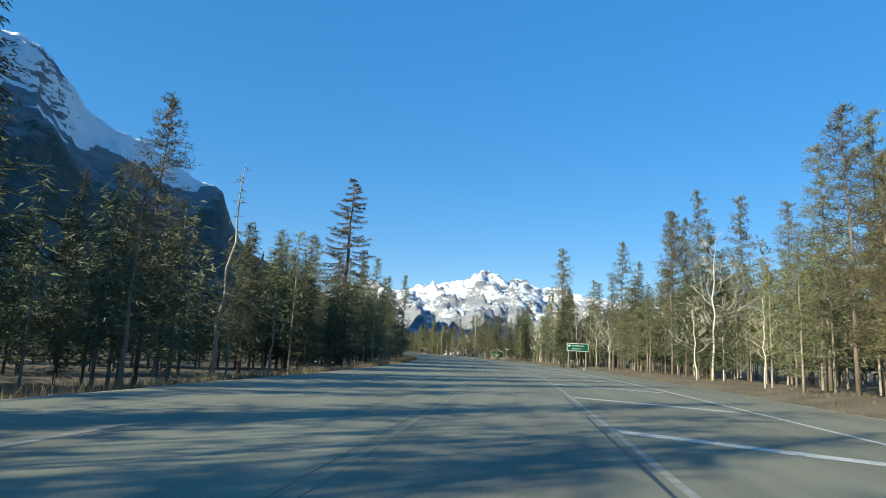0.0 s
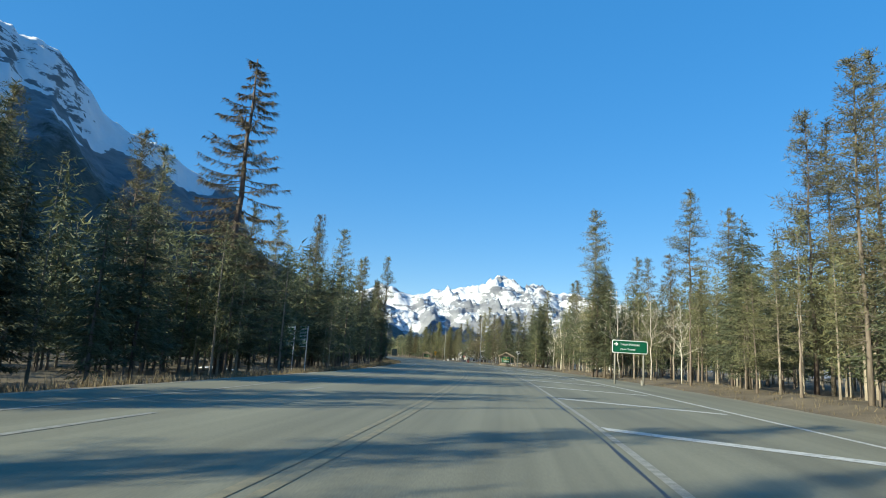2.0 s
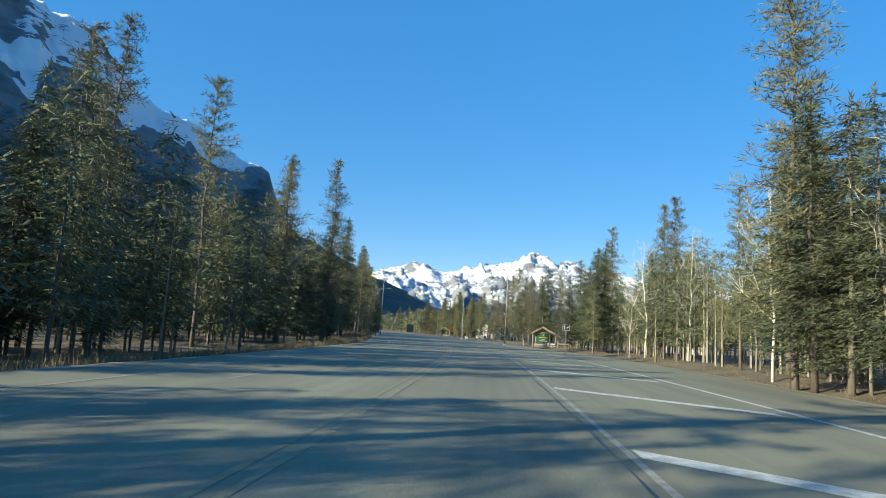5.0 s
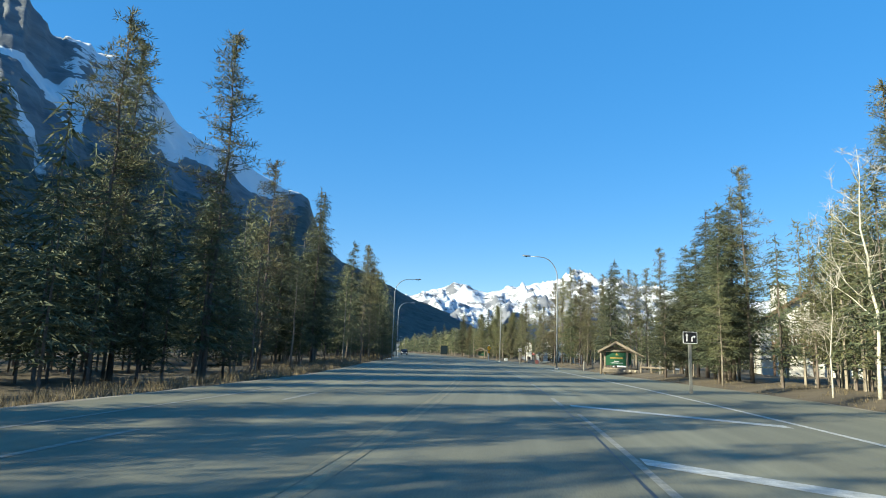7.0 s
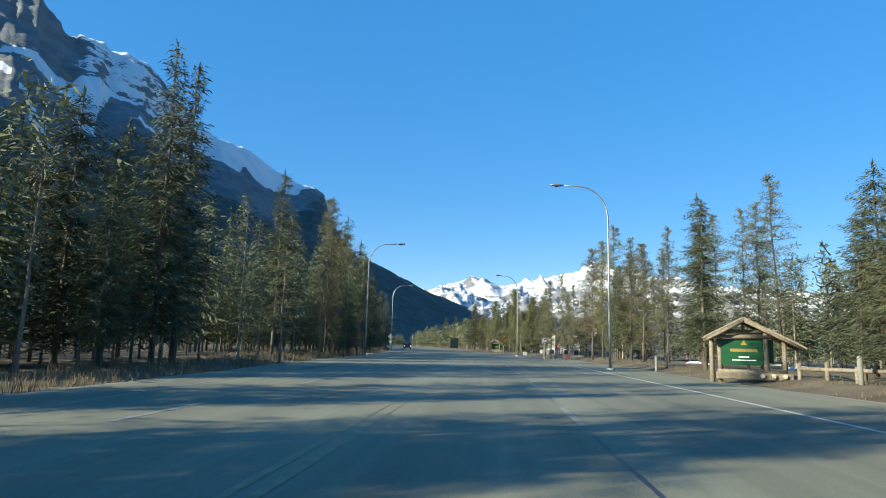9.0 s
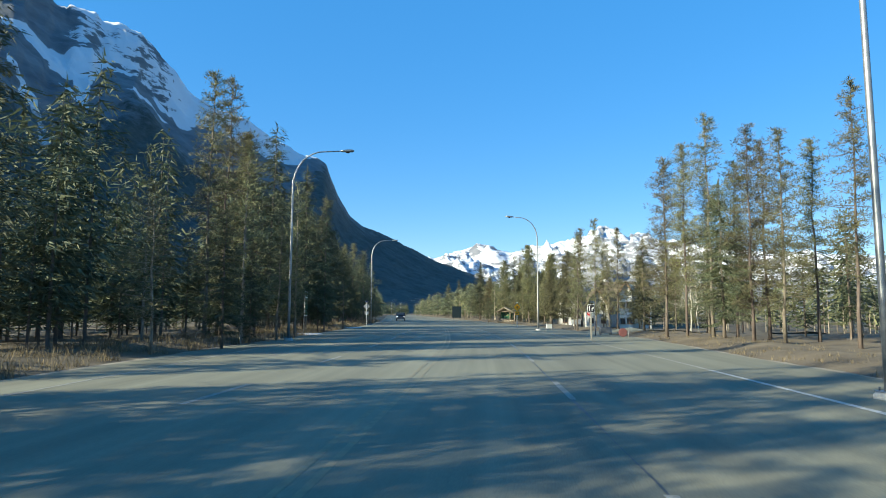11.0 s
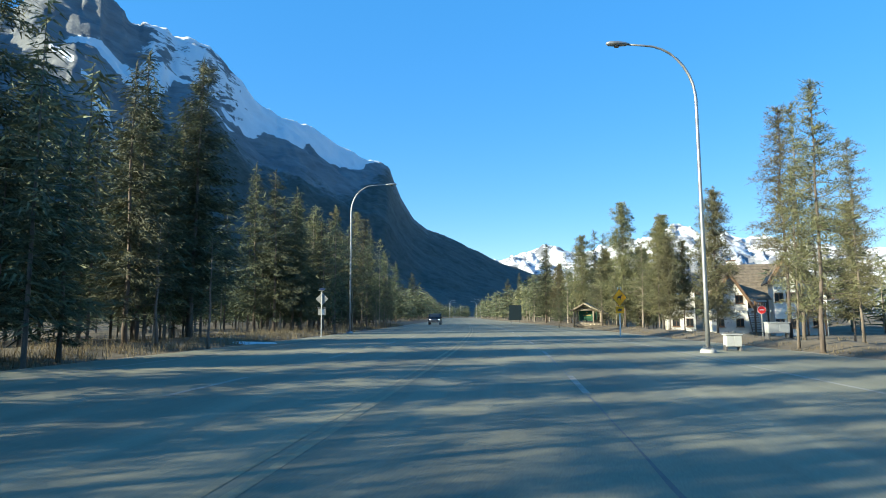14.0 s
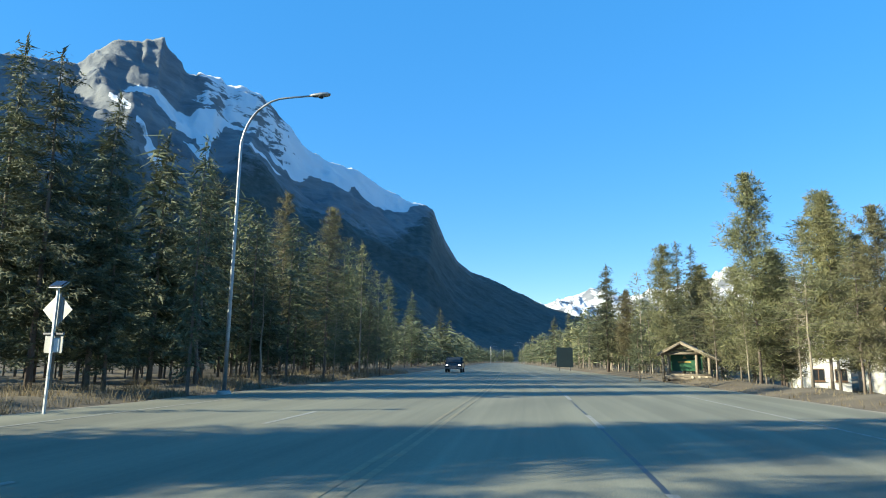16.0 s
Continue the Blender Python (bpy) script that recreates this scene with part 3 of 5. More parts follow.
def pine(seed, hgt=12.0, wide=1.5, start=0.35, branches=46, needles=None, bark=None, sparse=1.0, leaf=1.0, tip=0.66):
    """A lodgepole pine: a straight stem, uneven boughs that fan out in tufts, a narrowing ragged top."""
    rng = np.random.default_rng(seed)
    bm, pts = trunk_bm(hgt, 0.082, rng, rng.uniform(0, 0.02), bend=0.18)
    C, D, LN, WD = [], [], [], []
    side = rng.uniform(0.65, 1.25, 8)
    wave = rng.uniform(0, 6.28, 3)
    for i in range(branches):
        f = ((i + rng.uniform(-0.7, 0.7)) / branches)
        f = min(0.995, max(0.0, f)) ** 0.92
        z = hgt * (start + (1 - start) * f)
        ph = rng.uniform(0, 6.283)
        uneven = 0.86 + 0.16 * math.sin(f * 17 + wave[0]) + 0.12 * math.sin(f * 41 + wave[1] + ph)
        shape = min(1.0, 0.55 + 1.8 * f) * (1 - f) ** tip
        Lb = wide * shape * uneven * side[int(ph / 6.2832 * 7.99)] * rng.uniform(0.55, 1.12) + 0.16
        u = np.array([math.cos(ph), math.sin(ph), 0])
        o = along(pts, min(z, hgt * 0.99))
        rise = rng.uniform(-0.55, 0.22) + 0.60 * f
        end = o + u * Lb + np.array([0, 0, rise * Lb])
        tube([o, (o + end) / 2 + np.array([0, 0, -0.06 * Lb]), end], [0.022, 0.015, 0.006], 3, bm, False)
        t = np.array([-u[1], u[0], 0])
        for s in np.linspace(0.22, 1.0, 2 + int(Lb * 2.2 / leaf)):      # rounded tufts along the bough, the largest near its end
            rc = (0.15 + 0.19 * min(Lb, 1.6) * (0.45 + 0.75 * s)) * rng.uniform(0.75, 1.25) * leaf ** 0.5
            m = max(7, int(29 * sparse * (0.55 + rc) / leaf))
            mid = o + (end - o) * s + t * rng.uniform(-1, 1) * 0.28 * Lb * (1.1 - 0.6 * s) + np.array([0, 0, rng.uniform(-0.25, 0.3) * rc])
            g = rng.normal(size=(m, 3))
            g /= np.linalg.norm(g, axis=1, keepdims=True)
            C += list(mid + g * np.array([0.65, 0.65, 0.62]) * rc * rng.uniform(0.1, 1.0, (m, 1)))
            D += list(g * 0.75 + u * 0.30 + rng.normal(size=(m, 3)) * 0.25 + np.array([0, 0, 0.25]))
            LN += list(leaf ** 0.6 * (0.28 + 0.5 * rc) * rng.uniform(0.25, 0.52, m))
            WD += list(leaf ** 0.9 * rng.uniform(0.010, 0.019, m))
    for sgm in np.linspace(0.93, 1.0, 14):
        C.append(along(pts, hgt * sgm))
        D.append(np.array([rng.normal() * 0.6, rng.normal() * 0.6, 0.8]))
        LN.append(0.26)
        WD.append(0.03)
    for i in range(12):                              # dead lower stubs
        z = hgt * rng.uniform(0.10, start + 0.08)
        ph, Lb = rng.uniform(0, 6.283), rng.uniform(0.25, 0.9)
        o = along(pts, z)
        tube([o, o + np.array([math.cos(ph) * Lb, math.sin(ph) * Lb, -0.12 * Lb])], [0.014, 0.005], 3, bm, False)
    V, F = sprays(np.array(C), np.array(D), np.array(LN), np.array(WD), rng)
    return bm, facets("crown", V, F, needles or PINE), bark or BARK_PALE


def larch(seed, hgt=17.0, wide=3.3):
    """A tall stout conifer with long drooping limbs hung with thin brown twigs."""
    rng = np.random.default_rng(seed)
    bm, pts = trunk_bm(hgt, 0.25, rng, 0.02, bend=0.2, knots=12, top=0.10)
    C, D, LN, WD = [], [], [], []
    n = 120
    for i in range(n):
        f = (i + rng.random()) / n
        z = hgt * (0.11 + 0.885 * f)
        Lb = wide * min(1.0, 0.75 + f) * (1 - f) ** 0.62 * rng.uniform(0.5, 1.08) + 0.2
        ph = rng.uniform(0, 6.283)
        u = np.array([math.cos(ph), math.sin(ph), 0])
        o = along(pts, z)
        sag, up = (0.52, 0.30) if f < 0.5 else (0.30, 0.34)
        t = np.array([-u[1], u[0], 0])
        bow = lambda s: o + u * Lb * s + np.array([0, 0, -sag * Lb * s + up * Lb * s ** 2])
        tube([bow(s) for s in np.linspace(0, 1, 5)], [0.034, 0.026, 0.018, 0.011, 0.005], 3, bm, False)
        for s in np.linspace(0.18, 1, int(5 + Lb * 6)):
            q = bow(s)
            for _ in range(7):
                lat = rng.uniform(-1, 1)
                C.append(q + t * lat * 0.22 * Lb * (1.1 - s) + np.array([0, 0, -0.06 * abs(lat)]))
                D.append(u * 0.45 + t * lat * 0.7 + rng.normal(size=3) * 0.35 + np.array([0, 0, -0.55]))
                LN.append(rng.uniform(0.16, 0.40))
                WD.append(rng.uniform(0.014, 0.028))
    V, F = sprays(np.array(C), np.array(D), np.array(LN), np.array(WD), rng)
    return bm, facets("crown", V, F, LARCH), BARK


def aspen(seed, hgt=9.0):
    """A leafless pale tree: forked limbs that thin out into twigs."""
    rng = np.random.default_rng(seed)
    bm, pts = trunk_bm(hgt, 0.062, rng, 0.03, bend=0.28, knots=10)
    tw = bmesh.new()

    def limb(o, d, L, r, depth):
        P, q, dd = [o], o.copy(), d.copy()
        for _ in range(4):
            dd = dd + rng.normal(size=3) * 0.16 + np.array([0, 0, 0.07])
            dd /= np.linalg.norm(dd)
            q = q + dd * L / 4
            P.append(q.copy())
        tube(P, list(np.linspace(r, r * 0.35, 5)), 4 if depth < 1 else 3, bm if depth < 1 else tw, False)
        if depth < 2:
            for _ in range(5):
                k = rng.integers(1, 5)
                limb(P[k], dd * 0.6 + rng.normal(size=3) * 0.5 + np.array([0, 0, 0.25]), L * rng.uniform(0.4, 0.62), max(0.006, r * 0.5), depth + 1)

    for i in range(17):
        f = 0.30 + 0.68 * (i + rng.random()) / 17
        ph = rng.uniform(0, 6.283)
        limb(along(pts, hgt * f), np.array([math.cos(ph), math.sin(ph), rng.uniform(0.3, 0.9)]), (1 - f) * 2.6 + 0.5, 0.026 * (1.15 - f), 0)
    me = bpy.data.meshes.new("twigs")
    tw.to_mesh(me)
    tw.free()
    me.materials.append(BIRCH)
    return bm, me, BIRCH


def snag(seed, hgt=10.0):
    """A dead leaning stem with broken stubs and a wisp of grey twigs."""
    rng = np.random.default_rng(seed)
    bm, pts = trunk_bm(hgt, 0.10, rng, 0.10, bend=0.35)
    C, D, LN, WD = [], [], [], []
    for i in range(46):
        z = hgt * rng.uniform(0.2, 0.99)
        ph, Lb = rng.uniform(0, 6.283), rng.uniform(0.25, 1.0) * (1.25 - z / hgt)
        o = along(pts, z)
        u = np.array([math.cos(ph), math.sin(ph), -0.25])
        tube([o, o + u * Lb], [0.014, 0.005], 3, bm, False)
        for _ in range(5):
            C.append(o + u * Lb * rng.uniform(0.4, 1))
            D.append(rng.normal(size=3) + np.array([0, 0, -0.3]))
            LN.append(rng.uniform(0.12, 0.3))
            WD.append(0.012)
    V, F = sprays(np.array(C), np.array(D), np.array(LN), np.array(WD), rng)
    return bm, facets("crown", V, F, LARCH), BARK_PALE


MODELS = {}


def model(key, made, label, nominal):
    """One tree with its parts, set aside as the pattern for its copies."""
    bm, crown, bark = made
    ob = thing("tree", label, "tree")
    part("trunk", bm, bark, ob)
    part("crown", crown, None, ob)
    MODELS.setdefault(key, []).append([ob, nominal, False])


for k, (w, st, d) in enumerate(((2.2, 0.10, 1.0), (1.9, 0.12, 1.05), (2.5, 0.09, 1.0), (1.7, 0.13, 1.05), (2.05, 0.15, 1.0))):
    model("S", spruce(100 + k, 12.0, w, st, d, gap=0.03), "dense dark green spruce tree beside the road", 12.0)
for k, (w, st, b) in enumerate(((1.75, 0.16, 110), (1.5, 0.26, 94), (1.95, 0.14, 116), (1.4, 0.16, 112), (1.65, 0.22, 100))):
    model("P", pine(200 + k, 12.0, w, st, b, bark=BARK), "tall olive-green lodgepole pine with a ragged crown", 12.0)
for k, (w, st) in enumerate(((1.5, 0.20), (1.35, 0.26), (1.65, 0.18))):
    model("W", pine(300 + k, 12.0, w, st, 150, GOLDEN, BARK, 0.85, tip=0.55), "slender yellowish pine tree with thin foliage", 12.0)
for k in range(4):                                   # lighter patterns for the body of the wood
    model("s", spruce(800 + k, 12.0, 2.3 + 0.15 * k, 0.10 + 0.03 * k, 1.0, leaf=1.2), "dark green spruce in the edge of the wood", 12.0)
for k in range(3):
    model("w", pine(820 + k, 12.0, 2.2, 0.12 + 0.06 * k, 84, leaf=1.35), "olive-brown pine in the edge of the wood", 12.0)
for k, (w, st) in enumerate(((2.3, 0.14), (2.0, 0.20), (2.5, 0.12))):
    model("F", pine(900 + k, 12.0, w, st, 175, (PINE, GOLDEN, PINE)[k], BARK, 1.9, 1.55, 0.55), "full olive-green pine with tufted boughs beside the lodges", 12.0)
model("L", larch(400), "tall sparse conifer with long drooping bare branches", 17.0)
for k in range(3):
    model("B", aspen(500 + k), "leafless pale-barked aspen tree", 9.0)
for k in range(2):
    model("D", snag(600 + k), "dead grey leaning tree stem with broken branches", 10.0)
for k in range(3):
    model("T", pine(700 + k, 7.0, 0.75, 0.50, 16, sparse=0.8), "thin young pine with a bare pale stem", 7.0)

tree_rng = random.Random(7)


def plant(key, x, y, top=None, hgt=None, fat=1.0, turn=None):
    """Sets one tree on the ground at x, y, with its tip at height top (or of height hgt)."""
    z = land_at(x, y)
    hgt = hgt or (top - z)
    slot = tree_rng.choice(MODELS[key])
    ob, nominal, used = slot
    s = hgt / nominal
    m = pose(x, y, z, 0, 0, tree_rng.uniform(0, 360) if turn is None else turn) @ Matrix.Diagonal((s ** 0.75 * fat, s ** 0.75 * fat, s, 1))
    if not used:
        ob.matrix_world = m
        slot[2] = True
        t = ob
    else:
        t = copy_thing(ob, Matrix.Identity(4))
        t.matrix_basis = m
    tagged(t, group={"S": "spruces", "P": "pines", "W": "slender pines", "L": "sparse conifers", "B": "aspens", "D": "dead stems", "T": "young pines", "s": "spruces", "w": "pines", "F": "pines"}[key])
    return t


# tall trees that stand out against the sky: kind, x, y, height of the tip
TALL_LEFT_A = [("S", -11.6, 13.5, 11.0), ("S", -14.0, 16.0, 11.5), ("P", -10.9, 22.6, 10.6), ("D", -10.5, 29.3, 9.8), ("S", -15.5, 25.5, 8.3), ("S", -10.5, 33.5, 7.6), ("S", -10.9, 43.0, 8.7), ("P", -11.0, 55.0, 10.7),
               ("P", -12.6, 39.5, 8.9), ("P", -12.0, 45.2, 9.6), ("S", -9.9, 42.1, 7.8), ("S", -9.0, 41.0, 7.5), ("P", -11.2, 52.6, 10.7), ("L", -9.3, 60.5, 18.2), ("S", -8.9, 64.3, 7.9)]
TALL_LEFT_B = [("P", -11.5, 70.1, 11.3), ("P", -10.7, 74.6, 11.8), ("S", -10.4, 76.7, 8.2), ("S", -9.3, 83.7, 8.1), ("P", -11.5, 91.5, 15.7), ("P", -10.6, 88.4, 13.6), ("P", -9.9, 98.6, 15.6),
               ("P", -9.0, 110.2, 14.0), ("P", -6.3, 113.3, 14.8), ("P", -9.6, 112.2, 14.0), ("S", -11.9, 107.3, 11.0), ("P", -9.6, 118.4, 7.8), ("P", -8.6, 123.7, 12.3), ("S", -12.1, 134.4, 10.8),
               ("S", -10.0, 133.8, 7.1), ("S", -13.5, 138.6, 11.2), ("S", -10.5, 137.8, 14.3), ("S", -11.2, 140.4, 14.6), ("S", -11.9, 152.4, 12.5), ("P", -15.6, 172.2, 15.6), ("P", -14.6, 168.9, 14.6)]
TALL_LEFT_C = [("W", -13.8, 171.4, 11.8), ("W", -15.2, 174.0, 12.6), ("S", -17.1, 181.3, 15.5), ("S", -17.6, 189.0, 14.0), ("S", -20.7, 201.5, 13.8), ("S", -24.2, 217.0, 10.7), ("S", -21.2, 198.7, 11.8),
               ("S", -22.4, 199.9, 13.8), ("S", -21.1, 202.0, 14.2), ("S", -22.4, 202.4, 12.3), ("S", -18.5, 195.2, 10.9), ("S", -25.9, 214.8, 12.2), ("S", -24.6, 215.3, 11.7), ("S", -23.6, 217.2, 7.7),
               ("S", -26.3, 221.8, 11.1), ("S", -25.7, 223.9, 9.7), ("S", -28.5, 227.3, 10.8), ("S", -28.2, 230.8, 9.3)]
TALL_LEFT_D = [("W", -31.0, 237.7, 12.9), ("W", -32.6, 246.2, 14.0), ("S", -34.5, 255.5, 12.8), ("S", -38.4, 270.6, 11.5), ("S", -43.4, 289.2, 11.9), ("S", -55.2, 332.9, 13.1), ("S", -33.7, 241.6, 12.0), ("W", -28.7, 239.7, 12.0)]
TALL_RIGHT_A = [("P", 22.2, 57.8, 15.4), ("P", 21.1, 41.6, 13.0), ("P", 21.8, 37.6, 11.6), ("P", 19.1, 29.6, 12.5), ("P", 17.7, 25.5, 12.9), ("P", 19.9, 27.0, 13.3), ("B", 16.8, 37.3, 9.1), ("B", 16.2, 30.1, 4.6),
                ("P", 21.7, 66.2, 11.8), ("W", 14.8, 19.3, 8.4), ("W", 16.6, 21.3, 9.4), ("S", 18.7, 57.5, 9.2), ("P", 23.4, 58.3, 15.0), ("S", 19.3, 43.1, 11.4), ("S", 18.3, 45.0, 8.9), ("B", 16.4, 38.7, 5.4), ("P", 22.9, 53.1, 16.5), ("P", 18.2, 47.5, 13.2)]
TALL_RIGHT_B = [("P", 22.8, 87.2, 11.9), ("P", 23.7, 93.6, 13.0), ("P", 23.7, 83.3, 11.7), ("P", 21.7, 71.0, 8.4), ("P", 20.9, 112.3, 12.7), ("S", 18.2, 83.0, 9.5), ("S", 18.3, 127.2, 11.2), ("S", 17.6, 86.0, 10.3),
                ("B", 18.7, 82.1, 7.8), ("B", 19.7, 76.3, 6.9), ("W", 17.4, 86.9, 16.5), ("P", 22.6, 75.7, 15.8), ("S", 18.9, 88.6, 11.2), ("S", 18.0, 84.6, 9.8), ("S", 19.8, 92.4, 11.6), ("P", 19.6, 97.1, 9.8)]
TALL_RIGHT_C = [("B", 18.2, 90.4, 8.1), ("P", 20.8, 114.9, 12.6), ("S", 18.3, 130.8, 9.8), ("B", 18.9, 113.3, 9.2), ("B", 20.2, 107.2, 9.2), ("P", 18.0, 161.8, 11.3), ("P", 18.3, 153.8, 10.3), ("S", 17.6, 132.0, 9.1),
                ("S", 17.8, 127.0, 10.5), ("S", 18.8, 129.5, 10.7), ("P", 19.0, 126.3, 12.6), ("S", 17.0, 125.4, 8.1), ("P", 15.4, 167.0, 11.3), ("S", 15.6, 156.3, 11.5), ("P", 20.6, 157.1, 13.0), ("P", 12.5, 178.3, 13.6)]
TALL_RIGHT_D = [("S", 20.3, 144.9, 8.5), ("S", 14.5, 151.0, 9.8), ("P", 17.1, 152.3, 9.6), ("S", 19.0, 143.1, 7.3), ("S", 18.5, 140.2, 8.8), ("P", 5.4, 200.4, 9.4), ("P", 9.1, 200.1, 9.8), ("S", 10.1, 189.8, 7.6),
                ("W", 9.0, 207.9, 9.1), ("W", 2.5, 240.1, 10.6), ("W", 10.4, 181.6, 11.8), ("W", 11.4, 180.2, 12.4), ("P", 13.4, 173.9, 11.6), ("W", 15.0, 176.5, 11.5), ("P", 14.1, 171.5, 10.7), ("W", 14.1, 179.4, 11.0), ("S", 12.3, 175.2, 9.0), ("W", 13.4, 183.2, 10.2), ("W", 16.2, 173.0, 10.5), ("W", 6.1, 207.7, 10.8), ("P", 7.9, 213.0, 12.6), ("F", 4.9, 221.5, 9.7)]
TALL_RIGHT_E = [("W", 2.6, 231.8, 7.9), ("P", 8.8, 213.7, 8.8), ("P", 0.6, 246.5, 8.6), ("P", -1.0, 242.6, 12.8), ("P", 2.7, 243.1, 11.4), ("P", 6.5, 241.1, 11.0), ("S", -5.0, 270.3, 13.8), ("P", -6.3, 260.8, 11.8), ("P", -3.2, 264.5, 9.6), ("S", -8.6, 269.0, 8.6), ("P", -1.2, 252.5, 8.4), ("P", 1.4, 250.0, 8.8), ("P", 4.7, 243.8, 8.8), ("S", -4.2, 254.6, 6.6), ("P", -10.6, 274.0, 9.2),
                ("S", -3.8, 268.3, 13.0), ("W", -3.1, 261.9, 10.0), ("S", -13.1, 276.4, 12.6), ("S", -13.7, 283.3, 13.6), ("S", -7.5, 286.1, 12.5), ("S", -26, 330, 12), ("S", -33, 352, 12)]
TALL_RIGHT_F = [("W", 14.8, 228.0, 9.5), ("W", 20.0, 232.0, 9.5), ("S", 22.0, 222.0, 9.5), ("W", 15.5, 214.0, 9.0),
                ("P", 5.2, 202.6, 6.9), ("S", 15.7, 132.7, 6.4), ("S", 18.2, 132.2, 11.2), ("S", 17.1, 133.0, 9.0), ("s", -8.0, 246.0, 4.4), ("w", -3.3, 243.4, 6.5), ("w", 0.6, 236.5, 8.0), ("w", 1.8, 232.5, 7.0), ("w", 0.6, 239.5, 6.0), ("w", -1.8, 240.5, 5.0), ("s", 0.4, 244.0, 5.0), ("P", 16.5, 204.0, 9.5), ("W", 19.0, 196.0, 10.5), ("w", 13.6, 196.0, 5.6), ("B", 15.4, 199.0, 6.4), ("w", 17.2, 193.5, 5.4), ("B", 14.2, 190.5, 5.0), ("w", 20.5, 201.0, 6.0)]
for group in (TALL_LEFT_A, TALL_LEFT_B, TALL_LEFT_C, TALL_LEFT_D, TALL_RIGHT_A, TALL_RIGHT_B, TALL_RIGHT_C, TALL_RIGHT_D, TALL_RIGHT_E, TALL_RIGHT_F):
    for key, x, y, top in group:
        key = {"S": "s", "P": "w"}.get(key, key) if y > (258 if x < line_x(y) else 300) else key
        key = "F" if key in "PW" and x > line_x(y) and 226 < y <= 300 and (x, y) != (6.5, 241.1) else key
        wide = 1.2 if key == "S" else 1.0
        plant(key, x, y, top, fat=tree_rng.uniform(1.05, 1.35) if x < line_x(y) and key != "L" else wide * tree_rng.uniform(1.0, 1.25))


# the body of the wood behind and below them
def arrays(ob):
    """Vertices and faces of a pattern tree's crown and stem."""
    crown = [c for c in ob.children if c.name.startswith("crown")][0].data
    V = np.empty(len(crown.vertices) * 3, np.float32)
    crown.vertices.foreach_get("co", V)
    return V.reshape(-1, 3), len(crown.polygons)


CLEAR = [(17.05, 118.2, 1.6), (19.1, 122.7, 1.5), (21.2, 127.3, 1.5), (23.3, 131.8, 1.5), (25.3, 136.4, 1.6), (27.4, 141, 2), (29.5, 145.5, 3), (-8.4, 72.2, 2.4), (-5.5, 67.5, 3.0), (-4.0, 62.5, 2.5)]      # kept open before a sign and a house
JOINED = {"s": [], "w": []}


# openings in the left-hand wood, as stretches of y - 0.75 x: through them the low sun reaches the road in stripes
OPEN = [(9.8, 11), (13.5, 16.8), (18.6, 19.6), (22.3, 25), (31.2, 36.3), (40.8, 47), (53.7, 61), (74.3, 77.2), (79.6, 81.8), (101.5, 104), (105, 107), (108.3, 109.4), (111.6, 115.4), (121.8, 124.3),
        (130.3, 135), (154.8, 158.1), (160.6, 166.8), (173.6, 176.4), (184.6, 185.4), (191.6, 192.8), (196.6, 198.8), (204.7, 209.5), (220.3, 233.5), (236.6, 240.2), (246, 249), (258, 263)]


def wood(side, y0, y1, near, deep, each, keys, lo, hi, rise, singly=True, closed=False):
    """Trees strewn along one side; singly: each an object of its own, or else kept for the joined woods."""
    y = y0
    while y < y1:
        o = near + deep * tree_rng.random() ** 1.3
        x = line_x(y) + side * o
        g = min(1.0, (o - near) / max(deep, 1))
        key, hgt = tree_rng.choice(keys), tree_rng.uniform(lo, hi) + rise * g
        c = y - 0.75 * x
        if side < 0 and not closed and any(lo_ - 0.7 < c < hi_ + 0.7 for lo_, hi_ in OPEN):
            y += each * 0.3
            continue
        if any(math.hypot(x - cx, y - cy) < cr for cx, cy, cr in CLEAR):
            pass
        elif singly:
            plant(key, x, y, hgt=hgt, fat=tree_rng.uniform(0.9, 1.25))
        else:
            JOINED[key].append((x, y, hgt, tree_rng.uniform(0.9, 1.3), tree_rng.uniform(0, 6.28)))
        y += each * tree_rng.uniform(0.4, 1.6)


wood(-1, 0, 250, 11.6, 3.0, 4.0, "TsswT", 4.0, 6.8, 1.0)
wood(1, 14, 140, 11.8, 3.5, 3.2, "TTBsw", 4.0, 6.5, 1.0)
wood(-1, 4, 120, 13.0, 4.0, 2.8, "ssw", 4.5, 7.5, 1.0, False)
wood(1, 10, 125, 13.2, 4.0, 2.5, "sww", 5.0, 8.5, 1.0, False)
wood(-1, 0, 76, 12.4, 5.0, 2.2, "ssw", 6.0, 8.2, 0.6, False)
wood(-1, 76, 252, 12.2, 5.0, 2.8, "ssw", 8.2, 10.6, 1.0, False)
# taller rows hidden behind the edge, added to throw shade across the road
wood(-1, 0, 78, 16.0, 7.0, 1.3, "ss", 7.6, 9.6, 0.6, False)
wood(-1, 78, 262, 15.5, 7.0, 1.7, "ss", 9.6, 12.0, 1.0, False)
wood(-1, 0, 262, 19.0, 12.0, 1.0, "s", 3.2, 4.8, 0.3, False, True)
# unseen trees behind the start, added to shade the first stretch of road
wood(-1, -45, 5, 12.0, 14, 0.9, "ssw", 8, 13, 2, False)
wood(-1, 2, 118, 15.0, 12, 0.7, "sssw", 4.5, 8.0, 2.0, False)
wood(-1, 118, 175, 15.5, 12, 0.7, "sssw", 4.0, 7.5, 2.0, False)
wood(-1, 175, 335, 15.0, 14, 0.75, "sssw", 5.0, 8.5, 1.5, False)
wood(1, -30, 10, 13.0, 12, 1.4, "sw", 6, 10, 1, False)
